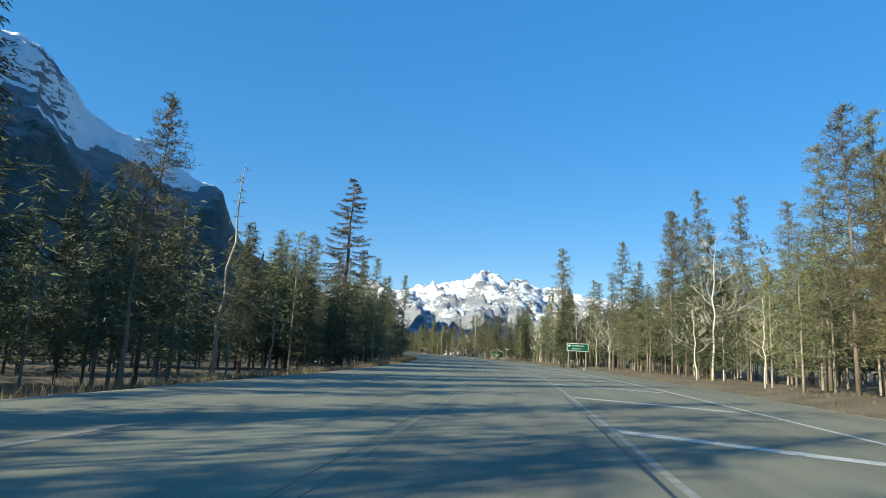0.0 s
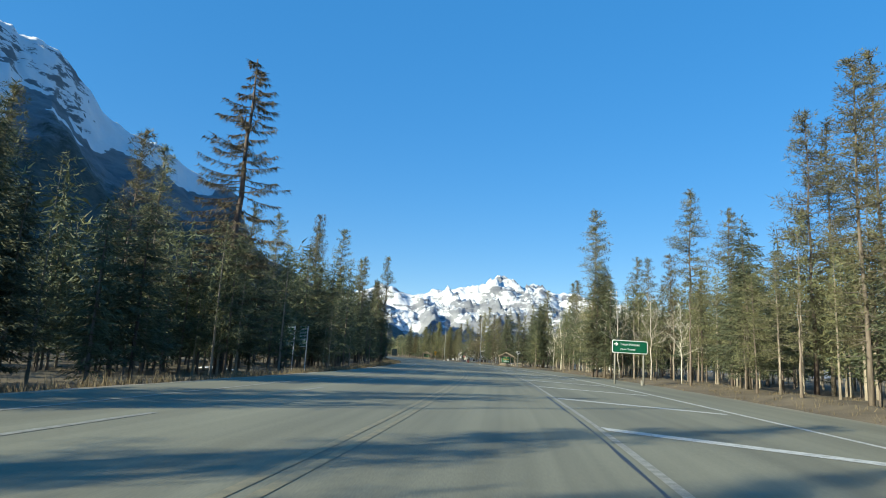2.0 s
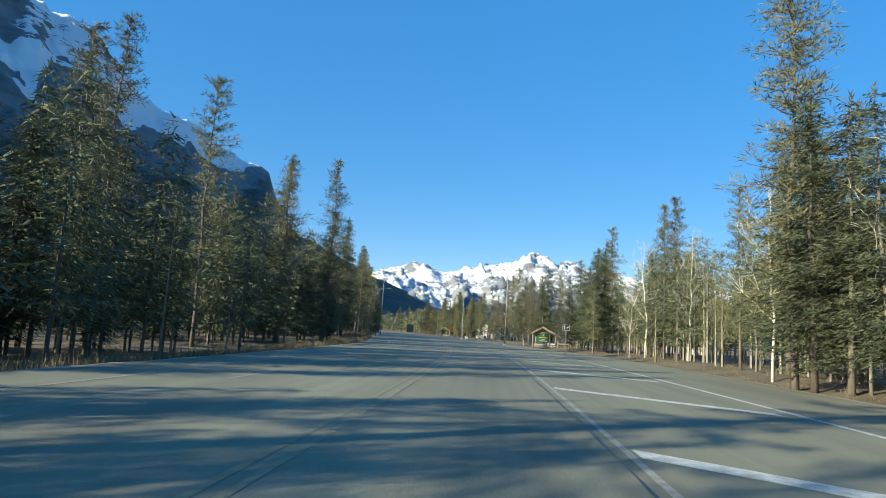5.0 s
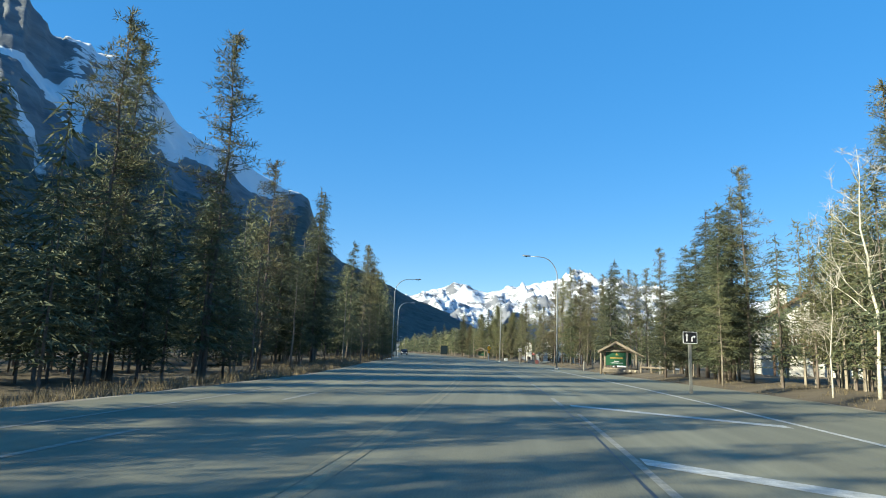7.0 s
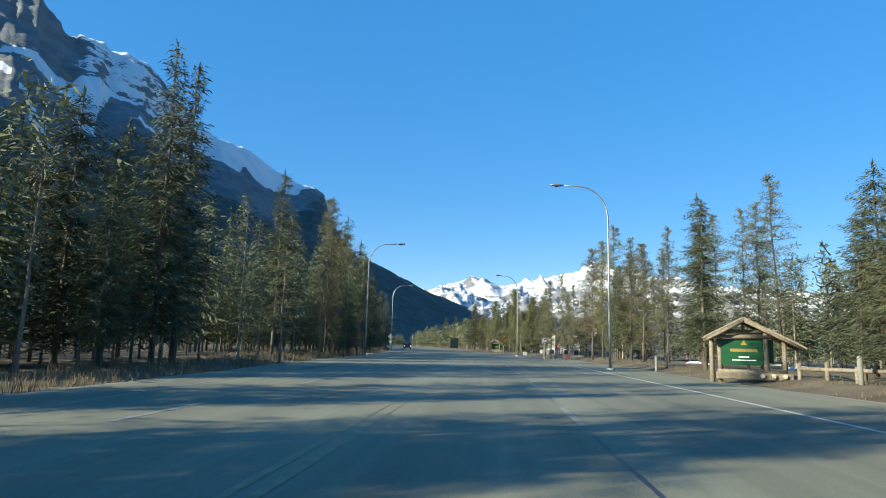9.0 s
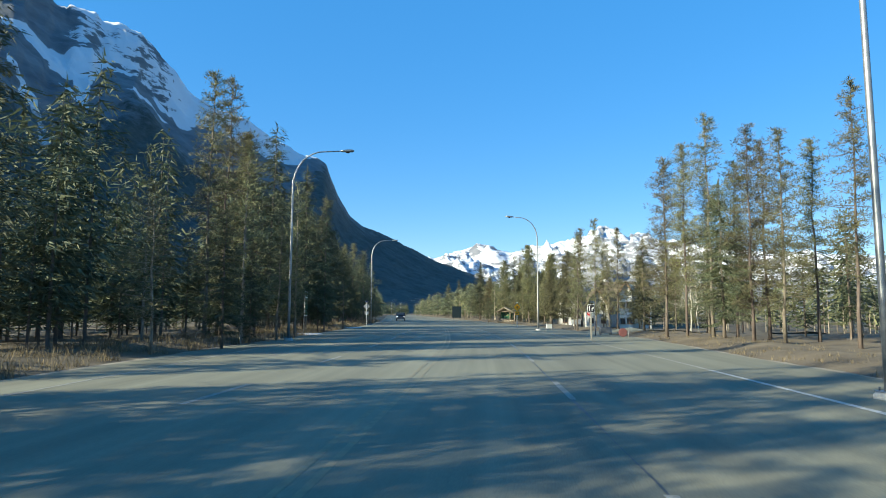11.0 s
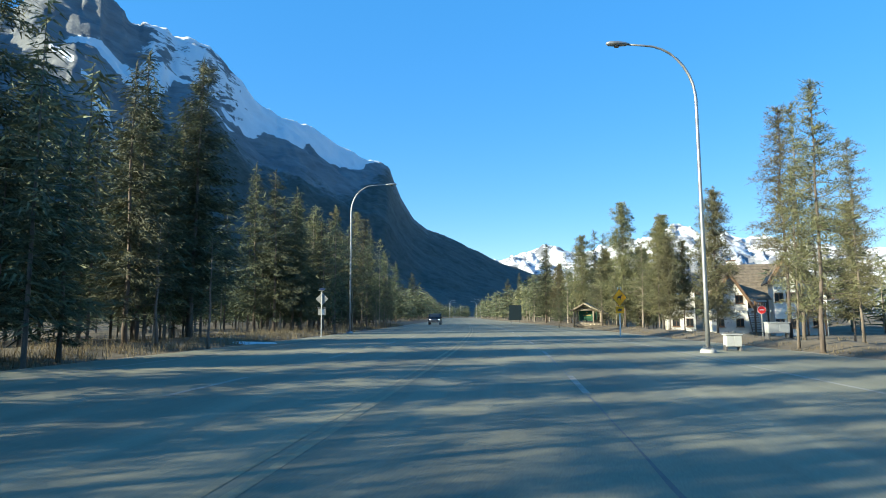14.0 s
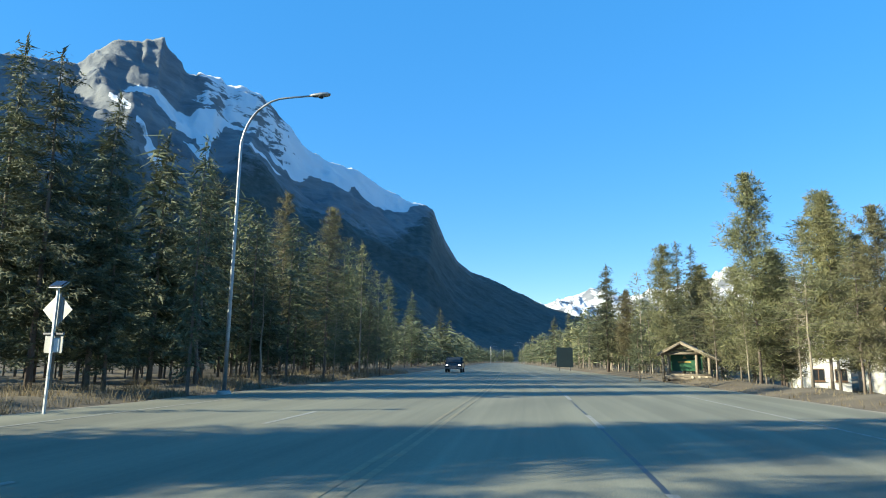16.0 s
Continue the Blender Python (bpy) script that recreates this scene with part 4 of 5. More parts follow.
wood(1, 8, 132, 15.0, 14, 0.55, "sww", 6.0, 9.5, 2.0, False)
wood(1, 132, 186, 20.0, 14, 0.9, "sww", 5, 8.5, 1.5, False)
wood(1, 186, 262, 46.0, 20, 0.9, "sww", 6, 9.5, 1.5, False)
wood(1, 262, 345, 11.0, 14, 0.8, "sww", 6, 10, 1.5, False)
wood(-1, -60, 640, 30.0, 75, 0.45, "s", 6.0, 9.0, 1.0, False)
wood(1, -60, 180, 27.0, 75, 0.45, "ws", 6.5, 9.5, 1.0, False)
wood(1, 262, 640, 25.0, 75, 0.6, "sw", 6.5, 9.5, 1.0, False)
wood(-1, 335, 690, 13.5, 14, 1.6, "s", 7, 11, 1.0, False)
wood(1, 345, 690, 10.5, 14, 1.6, "sw", 7, 11, 1.0, False)


def woods(key, name, label, material, stem):
    """All the strewn trees of one kind as one mesh of crowns, with one mesh of stems."""
    pats = [arrays(slot[0])[0] for slot in MODELS[key]]
    VV, SV = [], []
    for k, (x, y, hgt, fat, turn) in enumerate(JOINED[key]):
        V = pats[k % len(pats)]
        o = abs(x - line_x(min(max(y, -200), 690)))
        near = o < 22 and -25 < y < 285
        first = o < 16.2 and 2 < y < 262
        behind = o < 42 and -25 < y < 300
        V = V.reshape(-1, 3, 3)[:: (5, 14, 30, 130)[0 if first else 1 if near else 2 if behind else 3]] if key == "s" else V.reshape(-1, 3, 3)[:: 4 if first else 11 if near else 24 if behind else 100]
        s = hgt / 12.0
        w = s ** 0.75 * fat * (1.0 if near else 1.15)
        c, n = math.cos(turn) * w, math.sin(turn) * w
        z = land_at(x, y)
        mid = V.mean(1, keepdims=True)              # fewer, larger sprays deep in the wood and far off
        V = (mid + (V - mid) * (1.6 if first else 2.45 if near else 3.8 if behind else 7.9)).reshape(-1, 3)
        VV.append(np.stack([x + V[:, 0] * c - V[:, 1] * n, y + V[:, 0] * n + V[:, 1] * c, z + V[:, 2] * s], 1))
        r = 0.10 * s ** 0.5
        P = np.array([(x + r * math.cos(a), y + r * math.sin(a), z - 0.3) for a in (0, 1.57, 3.14, 4.71)])
        T = P * [1, 1, 0] * 0.0 + np.array([x, y, z + hgt * 0.95]) + (P - [x, y, z - 0.3]) * 0.12
        for i in range(4):
            SV.append(np.stack([P[i], P[(i + 1) % 4], T[(i + 1) % 4], T[i]]))
    V, S = np.concatenate(VV), np.concatenate(SV)
    tagged(new(name, facets(name, V, np.arange(len(V)).reshape(-1, 3), material)), label, "forest", kind="stuff")
    tagged(new(name + "_stems", facets(name + "_stems", S, np.arange(len(S)).reshape(-1, 4), stem)), "stems of the dense conifer wood", "forest", kind="stuff")


woods("s", "spruce_wood", "dense dark spruce wood beside the road", SPRUCE, BARK)
woods("w", "pine_wood", "dense olive-brown pine wood beside the road", PINE, BARK_PALE)
wr = random.Random(21)


def grass(name, label, spots, seed, size=0.45):
    rng = np.random.default_rng(seed)
    C, D, LN = [], [], []
    for x, y, k in spots:
        z = land_at(x, y) - 0.02
        c = np.stack([x + rng.normal(size=k) * 0.16, y + rng.normal(size=k) * 0.16, np.full(k, z)], 1)
        C.append(c)
        D.append(np.stack([rng.normal(size=k) * 0.35, rng.normal(size=k) * 0.35, np.ones(k)], 1))
        LN.append(rng.uniform(0.4, 1.2, k) * size)
    C, D, LN = np.concatenate(C), np.concatenate(D), np.concatenate(LN)
    V, F = sprays(C, D, LN, np.full(len(C), 0.011), rng)
    tagged(new(name, facets(name, V, F, STRAW)), label, "grass", kind="stuff")


gs = []
for _ in range(2600):
    y = wr.uniform(2, 262)
    gs.append((line_x(y) + left_edge(y) - 0.5 - 4.0 * wr.random() ** 1.3, y, 14))
grass("dry_grass", "tall dry brown grass along the verge below the trees", gs, 51, 0.44)
gs = []
for _ in range(1300):
    y = wr.uniform(5, 262)
    gs.append((line_x(y) + right_edge(y) + 0.45 + 4.5 * wr.random() ** 1.4, y, 10))
grass("dry_grass", "short dry straw-coloured grass along the verge", gs, 52, 0.19)


# ---- street lamps ----
def street_lamp(x, y, toward, hgt=10.9, arm=2.8, far=False):
    ob = thing("street_lamp", "tall galvanised street lamp with a curved arm over the road", "street lamp", "street lamps", pose(x, y, land_at(x, y), 0, 0, toward))
    part("base", tube([(0, 0, -0.3), (0, 0, 0.12), (0, 0, 0.17)], [0.27, 0.26, 0.22], 14), CONCRETE, ob, "round concrete footing")
    bm = bmesh.new()
    box((0, 0, 0.185), (0.34, 0.34, 0.03), bm=bm)
    part("base_plate", bm, GALV, ob)
    for a in (45, 135, 225, 315):
        part("bolt", tube([(0.15 * math.cos(radians(a)), 0.15 * math.sin(radians(a)), 0.19), (0.15 * math.cos(radians(a)), 0.15 * math.sin(radians(a)), 0.27)], [0.018, 0.018], 6), STEEL_DARK, ob)
    P, R = [], []
    for s in np.linspace(0, 1, 6):
        P.append((0, 0, 0.195 + (hgt - 2.2 - 0.195) * s))
        R.append(0.078 - 0.022 * s)
    for a in np.linspace(8, 90, 9):
        P.append((1.75 * (1 - math.cos(radians(a))), 0, hgt - 2.2 + 2.05 * math.sin(radians(a))))
        R.append(0.055 - 0.0002 * a)
    P.append((arm, 0, hgt - 0.10))
    R.append(0.034)
    part("pole", tube(P, R, 10), GALV, ob)
    head = tube([(arm - 0.10, 0, hgt - 0.10), (arm + 0.05, 0, hgt - 0.10), (arm + 0.35, 0, hgt - 0.08), (arm + 0.62, 0, hgt - 0.07), (arm + 0.72, 0, hgt - 0.06)], [0.05, 0.11, 0.15, 0.13, 0.05], 10)
    bmesh.ops.scale(head, vec=(1, 1, 0.6), space=Matrix.Translation((0, 0, -(hgt - 0.08))), verts=head.verts)
    hd = part("luminaire", head, GALV, ob, "flat cobra-head luminaire")
    part("lens", tube([(arm + 0.34, 0, hgt - 0.20), (arm + 0.34, 0, hgt - 0.15)], [0.09, 0.12], 10), GLASS, hd)
    return ob


street_lamp(9.45, 152.3, 188, 11.3)
street_lamp(1.7, 199.4, 197, 11.0, 2.4)
street_lamp(-11.6, 172.6, 12, 11.15)
street_lamp(-21.1, 220.2, 14, 11.6)
for y in (520, 575, 630):
    street_lamp(line_x(y) + 10.5, y, 196)
    street_lamp(line_x(y) - 12.5, y + 18, 16)


# ---- road signs ----
def words(text, size, m, material, parent, name="lettering"):
    cu = bpy.data.curves.new(name, "FONT")
    cu.body, cu.size, cu.extrude = text, size, 0.002
    tmp = bpy.data.objects.new("tmp", cu)
    scene.collection.objects.link(tmp)
    dg = bpy.context.evaluated_depsgraph_get()
    me = bpy.data.meshes.new_from_object(tmp.evaluated_get(dg))
    bpy.data.objects.remove(tmp)
    me.transform(m @ pose(0, 0, 0, 90))
    me.materials.clear()
    me.materials.append(material)
    ob = new(name, me)
    ob.parent = parent
    return ob


def guide_sign():
    ob = thing("guide_sign", "green directional road sign with white lettering on two posts", "road sign", at=pose(15.1, 66.0, 0.20, 0, 0, 10))
    w, hg, zc = 2.42, 0.82, 2.17
    for x in (-0.98, 0.98):
        part("post", tube([(x, 0.09, -0.5), (x, 0.09, zc + 0.45)], [0.062, 0.058], 10), POST_GREY, ob, "round weathered grey post")
    p = part("panel", slab(rounded(w, hg, 0.10), 0.03, Matrix.Translation((0, 0, zc))), WHITE_FILM, ob, "white-bordered sign plate")
    part("face", slab(rounded(w - 0.09, hg - 0.09, 0.08), 0.006, Matrix.Translation((0, -0.019, zc))), GREEN_SIGN, p, "green sign face")
    words("Tunnel Mountain", 0.195, Matrix.Translation((-0.66, -0.024, zc + 0.09)), WHITE_FILM, p)
    words("Mont Tunnel", 0.195, Matrix.Translation((-0.66, -0.024, zc - 0.22)), WHITE_FILM, p)
    arrow = [(x + 0.14, z - 0.02) for x, z in [(-1.24, 0.135), (-1.06, 0.135), (-1.13, 0.06), (-1.05, 0.06), (-0.94, 0.17), (-1.05, 0.28), (-1.13, 0.28), (-1.06, 0.205), (-1.24, 0.205)]]
    part("arrow", slab(arrow, 0.004, Matrix.Translation((0, -0.024, zc))), WHITE_FILM, p, "white arrow")


guide_sign()


def ribbed_sign(x, y, turn):
    """The back of a road sign: narrow panels of ribbed sheet, each held at the left of a tall post."""
    ob = thing("road_sign", "back of a ribbed green road sign on three sunlit-toned steel posts", "road sign", at=pose(x, y, 0, 0, 0, turn))
    for k in range(3):
        p = part("post", box((k * 0.98, 0, 0.95), (0.07, 0.05, 3.7), 0, 0.008), GALV_SUNLIT, ob, "galvanised steel post in a sunlit tone")
        part("post_flange", box((k * 0.98 + 0.045, 0.035, 0.95), (0.02, 0.025, 3.68), 0, 0.004), STEEL_DARK, p)
    part("box", box((-0.10, 0.02, 1.62), (0.11, 0.07, 0.62), 0, 0.008), GALV_SUNLIT, ob, "small grey box on the post")
    for k in (1, 2):
        c = k * 0.98 - 0.30
        pn = part("panel", box((c, 0.075, 2.02), (0.56, 0.03, 1.56), 0, 0.006), GREEN_DEEP, ob, "green sheet panel")
        for r in range(15):
            part("rib", box((c - 0.01, 0.043, 1.28 + r * 0.105), (0.52 + 0.03 * (r % 3), 0.035, 0.026), 0, 0.004), GALV_SUNLIT, pn, "metal rib")


ribbed_sign(-9.34, 72.75, 2)


def tall_sign(x, y, turn):
    z = land_at(x, y)
    ob = thing("road_sign", "tall green road sign with white border on steel posts", "road sign", at=pose(x, y, z, 0, 0, turn))
    for s in (-0.42, 0.42):
        part("post", box((s, 0.06, 1.45), (0.07, 0.07, 3.6), 0, 0.01), GALV, ob, "grey steel post")
    p = part("panel", slab(rounded(1.2, 1.95, 0.06), 0.03, Matrix.Translation((0, 0, 2.25))), WHITE_FILM, ob, "white-bordered sign plate")
    part("face", slab(rounded(1.12, 1.87, 0.05), 0.006, Matrix.Translation((0, -0.02, 2.25))), GREEN_SIGN, p, "green sign face")
    for zz, w in ((2.95, 0.6), (2.72, 0.75), (2.48, 0.5), (1.72, 0.35)):
        part("text_bar", slab([(-w / 2, -0.05), (w / 2, -0.05), (w / 2, 0.05), (-w / 2, 0.05)], 0.004, Matrix.Translation((0, -0.025, zz))), WHITE_FILM, p)


tall_sign(-16.55, 186.95, 102)


def lane_sign(x, y, turn, hgt=2.15, k=1.0):
    z = land_at(x, y)
    ob = thing("lane_sign", "black square lane-arrow sign on a wooden post", "road sign", "lane signs", pose(x, y, z, 0, 0, turn) @ Matrix.Diagonal((k, 1, 1, 1)))
    part("post", box((0, 0.05, hgt * 0.5 - 0.2), (0.11, 0.11, hgt + 0.2), 0, 0.012), POST_GREY, ob, "weathered grey wooden post")
    p = part("panel", slab(rounded(0.56, 0.47, 0.04), 0.02, Matrix.Translation((0, -0.02, hgt - 0.25))), WHITE_FILM, ob)
    part("face", slab(rounded(0.52, 0.43, 0.03), 0.005, Matrix.Translation((0, -0.033, hgt - 0.25))), BLACK_FILM, p, "black sign face")
    up = [(-0.20, -0.2), (-0.14, -0.2), (-0.14, 0.10), (-0.09, 0.10), (-0.17, 0.22), (-0.25, 0.10), (-0.20, 0.10)]
    tn = [(0.06, -0.2), (0.12, -0.2), (0.12, -0.04), (0.15, 0.02), (0.20, 0.02), (0.20, -0.04), (0.29, 0.05), (0.20, 0.14), (0.20, 0.08), (0.13, 0.08), (0.06, 0.01)]
    for o in (up, tn):
        part("arrow", slab([(a * 0.76, b * 0.76) for a, b in o], 0.004, Matrix.Translation((0, -0.038, hgt - 0.25))), WHITE_FILM, p, "white arrow")


lane_sign(5.45, 177.9, 8, 2.2, 0.78)
lane_sign(13.15, 115.6, 4, 2.5)


def diamond(w):
    return [(0, -w / 2), (w / 2, 0), (0, w / 2), (-w / 2, 0)]


def back_sign():
    x, y = -19.1, 211.7
    ob = thing("warning_sign", "grey back of a diamond warning sign with solar panel", "road sign", at=pose(x, y, land_at(x, y), 0, 0, 10))
    part("post", box((0, 0, 1.35), (0.058, 0.058, 3.3), 0, 0.008), GALV_SUNLIT, ob, "pale square steel post")
    part("plate", slab(diamond(0.80), 0.012, Matrix.Translation((0, 0.055, 2.42))), GALV, ob, "bare metal diamond plate")
    part("stiffener", box((0.06, 0.045, 2.42), (0.03, 0.012, 0.8), 0, 0.003), GALV, ob)
    part("lower_plate", slab(rounded(0.48, 0.40, 0.03), 0.012, Matrix.Translation((0, 0.055, 1.62))), GALV, ob)
    part("bracket", box((0, 0.03, 1.86), (0.55, 0.06, 0.05), 0, 0.008), STEEL_DARK, ob)
    part("controller_box", box((0.06, 0.10, 1.6), (0.2, 0.14, 0.32), 0, 0.015), WHITE_FILM, ob)
    s = part("solar_panel", box((0, 0, 3.03), (0.32, 0.24, 0.03), 0, 0.006, rx=35), SOLAR, ob, "small tilted solar panel")
    part("panel_frame", box((0, 0.01, 3.0), (0.35, 0.27, 0.02), 0, 0.004, rx=35), GALV, s)


back_sign()


def horse_sign():
    x, y = -1.27, 215.8
    ob = thing("warning_sign", "amber diamond warning sign above a smaller amber plate", "road sign", at=pose(x, y, land_at(x, y), 0, 0, 14) @ Matrix.Diagonal((0.78, 1, 0.96, 1)))
    part("post", box((0, 0.05, 1.35), (0.08, 0.08, 3.3), 0, 0.01), WHITE_FILM, ob, "white square post")
    p = part("plate", slab(diamond(1.12), 0.014, Matrix.Translation((0, 0, 2.50))), BLACK_FILM, ob)
    part("face", slab(diamond(1.06), 0.005, Matrix.Translation((0, -0.012, 2.50))), YELLOW_FILM, p, "amber diamond face")
    horse = [(-0.17, -0.16), (-0.13, -0.16), (-0.11, -0.03), (0.05, -0.03), (0.07, -0.16), (0.11, -0.16), (0.11, 0.02), (0.15, 0.10), (0.22, 0.09), (0.22, 0.13), (0.13, 0.18), (0.05, 0.08), (-0.12, 0.08), (-0.20, 0.0), (-0.18, -0.03), (-0.14, 0.03)]
    part("symbol", slab(horse, 0.004, Matrix.Translation((0, -0.017, 2.50))), BLACK_FILM, p, "dark symbol")
    q = part("lower_plate", slab(rounded(0.62, 0.42, 0.03), 0.014, Matrix.Translation((0, 0, 1.73))), YELLOW_FILM, ob, "small amber plate")
    part("symbol", slab([(-0.18, -0.02), (-0.02, 0.10), (-0.02, 0.04), (0.16, 0.07), (0.12, -0.06), (-0.02, -0.05), (-0.02, -0.11)], 0.004, Matrix.Translation((0, -0.01, 1.73))), BLACK_FILM, q, "dark arrow")
    for s in (-0.12, 0.12):
        part("beacon", tube([(s, 0, 3.02), (s, 0, 3.16)], [0.05, 0.05], 8), WHITE_FILM, ob, "small white beacon")
    part("beacon_arm", box((0, 0.03, 3.0), (0.34, 0.04, 0.04), 0, 0.006), GALV, ob)


horse_sign()


def stop_sign():
    x, y = 7.6, 221.5
    ob = thing("stop_sign", "red octagonal sign on a thin post", "road sign", at=pose(x, y, land_at(x, y), 0, 0, 8))
    part("post", box((0, 0.04, 1.1), (0.06, 0.06, 2.7), 0, 0.008), GALV, ob)
    oc = [(0.28 * math.cos(radians(22.5 + 45 * k)), 0.28 * math.sin(radians(22.5 + 45 * k))) for k in range(8)]
    p = part("plate", slab(oc, 0.014, Matrix.Translation((0, 0, 2.2))), WHITE_FILM, ob)
    part("face", slab([(a * 0.93, b * 0.93) for a, b in oc], 0.005, Matrix.Translation((0, -0.011, 2.2))), RED, p, "red face")
    part("text_bar", slab([(-0.15, -0.035), (0.15, -0.035), (0.15, 0.035), (-0.15, 0.035)], 0.004, Matrix.Translation((0, -0.016, 2.2))), WHITE_FILM, p)


stop_sign()


def dark_board():
    x, y = -20.6, 291.5
    ob = thing("road_sign", "large dark blue-green road sign board on two posts", "road sign", at=pose(x, y, land_at(x, y), 0, 0, 16))
    for s in (-0.8, 0.8):
        part("post", box((s, 0.1, 1.4), (0.12, 0.12, 3.4), 0, 0.012), STEEL_DARK, ob)
    p = part("panel", slab(rounded(2.3, 2.8, 0.08), 0.04, Matrix.Translation((0, 0, 1.95))), mat("dark_teal_board", (0.004, 0.012, 0.016), (0.008, 0.020, 0.025), 0.5, 2, 30, 0), ob)


dark_board()


# ---- timber sign shelters ----
def shelter(m, label, mirror=1, plain=False):
    ob = thing("sign_shelter", label, "sign shelter", "sign shelters", m)
    X = lambda v: v * mirror
    posts = ((-1.55, 0.0, 1.75), (-1.15, 0.15, 1.95), (1.05, 0.0, 1.9), (1.95, 0.25, 1.6))
    for px_, py_, ph_ in posts:
        part("post", tube([(X(px_), py_, -0.4), (X(px_), py_, ph_)], [0.13, 0.11], 10), LOG, ob, "peeled log post")
    for z, a, b, yy_ in ((1.72, -1.6, 1.35, -0.08), (1.95, -1.3, 1.3, 0.10), (0.20, -1.3, 2.0, -0.05)):
        part("beam", tube([(X(a), yy_, z), (X(b), yy_, z)], [0.095, 0.09], 10), LOG, ob, "peeled log beam")
    apex = (0.0, 2.42)
    for ex, ez in ((-1.85, 1.58), (2.75, 1.18)):
        ln = math.hypot(ex, apex[1] - ez)
        ang = math.degrees(math.atan2(ez - apex[1], ex))
        roof = part("roof", box((X(ex / 2), 0.15, (apex[1] + ez) / 2 + 0.10), (ln + 0.12, 1.5, 0.05), 0, 0.01, ry=-ang * mirror if mirror > 0 else ang), SHAKE, ob, "shake roof slope")
        nrow = int(ln / 0.24)
        for r in range(nrow):
            f = (r + 0.5) / nrow
            part("shake_course", box((X(ex * f), 0.15, apex[1] + (ez - apex[1]) * f + 0.145), (0.27, 1.54, 0.025), 0, 0.006, ry=(-ang if mirror > 0 else ang) + (4 if ex > 0 else -4)), SHAKE, roof)
        for yy_ in (-0.55, 0.85):
            part("rafter", tube([(0, yy_, apex[1]), (X(ex), yy_, ez)], [0.075, 0.07], 8), LOG, ob, "log rafter")
    part("king_post", tube([(0, 0.02, 1.95), (0, 0.02, 2.36)], [0.07, 0.06], 8), LOG, ob)
    p = part("panel", box((X(-0.05), 0.75 if plain else 0.06, 1.06), (2.05, 0.06, 1.16), 0, 0.012), GREEN_DEEP, ob, "deep green sign panel")
    part("emblem", slab([(-0.16, 0), (0.16, 0), (0.0, 0.22)], 0.01, Matrix.Translation((X(0.02), 0.715 if plain else 0.025, 1.36))), GOLD, p, "gold emblem")
    for zz, w, e, c in ((1.12, 1.0, 0.05, GOLD),) if plain else ((1.13, 1.3, 0.065, GOLD), (0.84, 0.5, 0.028, WHITE_FILM), (0.70, 1.15, 0.022, WHITE_FILM)):
        part("text_bar", slab([(-w / 2, -e), (w / 2, -e), (w / 2, e), (-w / 2, e)], 0.01, Matrix.Translation((X(0.0), 0.715 if plain else 0.025, zz))), c, p)
    part("side_panel", box((X(1.28), 0.2, 1.1), (0.32, 0.05, 1.0), 0, 0.01), GREEN_DEEP, ob, "narrow green side panel")
    part("plinth", box((X(0.4), -0.05, 0.02), (3.6, 0.75, 0.30), 0, 0.04), LOG, ob, "low timber plinth")
    for k in range(3):
        x0 = X(0.75 + k * 0.52)
        part("log_end", tube([(x0, -0.55, 0.06), (x0, -0.2, 0.06)], [0.095, 0.095], 10), mat("cut_log_end", (0.5, 0.42, 0.3), (0.66, 0.58, 0.44), 0.8, 4, 30, 0.2, 0.004), ob, "pale cut log end")
    return ob


shelter(pose(13.7, 141.2, 0.26, 0, 0, -8) @ Matrix.Diagonal((0.78, 0.85, 0.92, 1)), "rustic log shelter roof over a green and gold park sign")
shelter(pose(-5.2, 247.2, 0.26, 0, 0, -10) @ Matrix.Diagonal((0.84, 0.9, 0.95, 1)), "second rustic log shelter over a dark green sign among pines", plain=True)


def rail(x0, y0, x1, y1):
    ob = thing("log_rail", "low log barrier rail on short posts", "barrier", at=pose(0, 0, 0))
    n = 4
    for k in range(n):
        x, y = x0 + (x1 - x0) * k / (n - 1), y0 + (y1 - y0) * k / (n - 1)
        z = land_at(x, y)
        part("post", tube([(x, y, z - 0.3), (x, y, z + (0.62 if k < n - 1 else 0.95))], [0.085, 0.08], 8), LOG, ob)
    part("rail", tube([(x0, y0, land_at(x0, y0) + 0.42), (x1, y1, land_at(x1, y1) + 0.42)], [0.08, 0.075], 8), LOG, ob)


rail(15.4, 140.2, 17.3, 137.6)


# ---- roadside cabinets ----
def cabinet(x, y, w, d, hg, material, label, legs=True):
    z = land_at(x, y)
    ob = thing("utility_cabinet", label, "utility cabinet", at=pose(x, y, z, 0, 0, 12))
    part("body", box((0, 0, hg * 0.5 + (0.18 if legs else -0.03)), (w, d, hg), 0, 0.03), material, ob)
    for s in (-1, 1):
        part("door", box((s * w * 0.245, -d / 2 - 0.008, hg * 0.5 + (0.18 if legs else -0.03)), (w * 0.46, 0.02, hg * 0.86), 0, 0.006), material, ob)
        if legs:
            part("leg", box((s * w * 0.45, 0, 0.05), (0.09, d * 0.8, 0.4), 0, 0.01), STEEL_DARK, ob)
    part("lid", box((0, 0, hg + (0.20 if legs else -0.01)), (w + 0.06, d + 0.06, 0.05), 0, 0.015), material, ob)


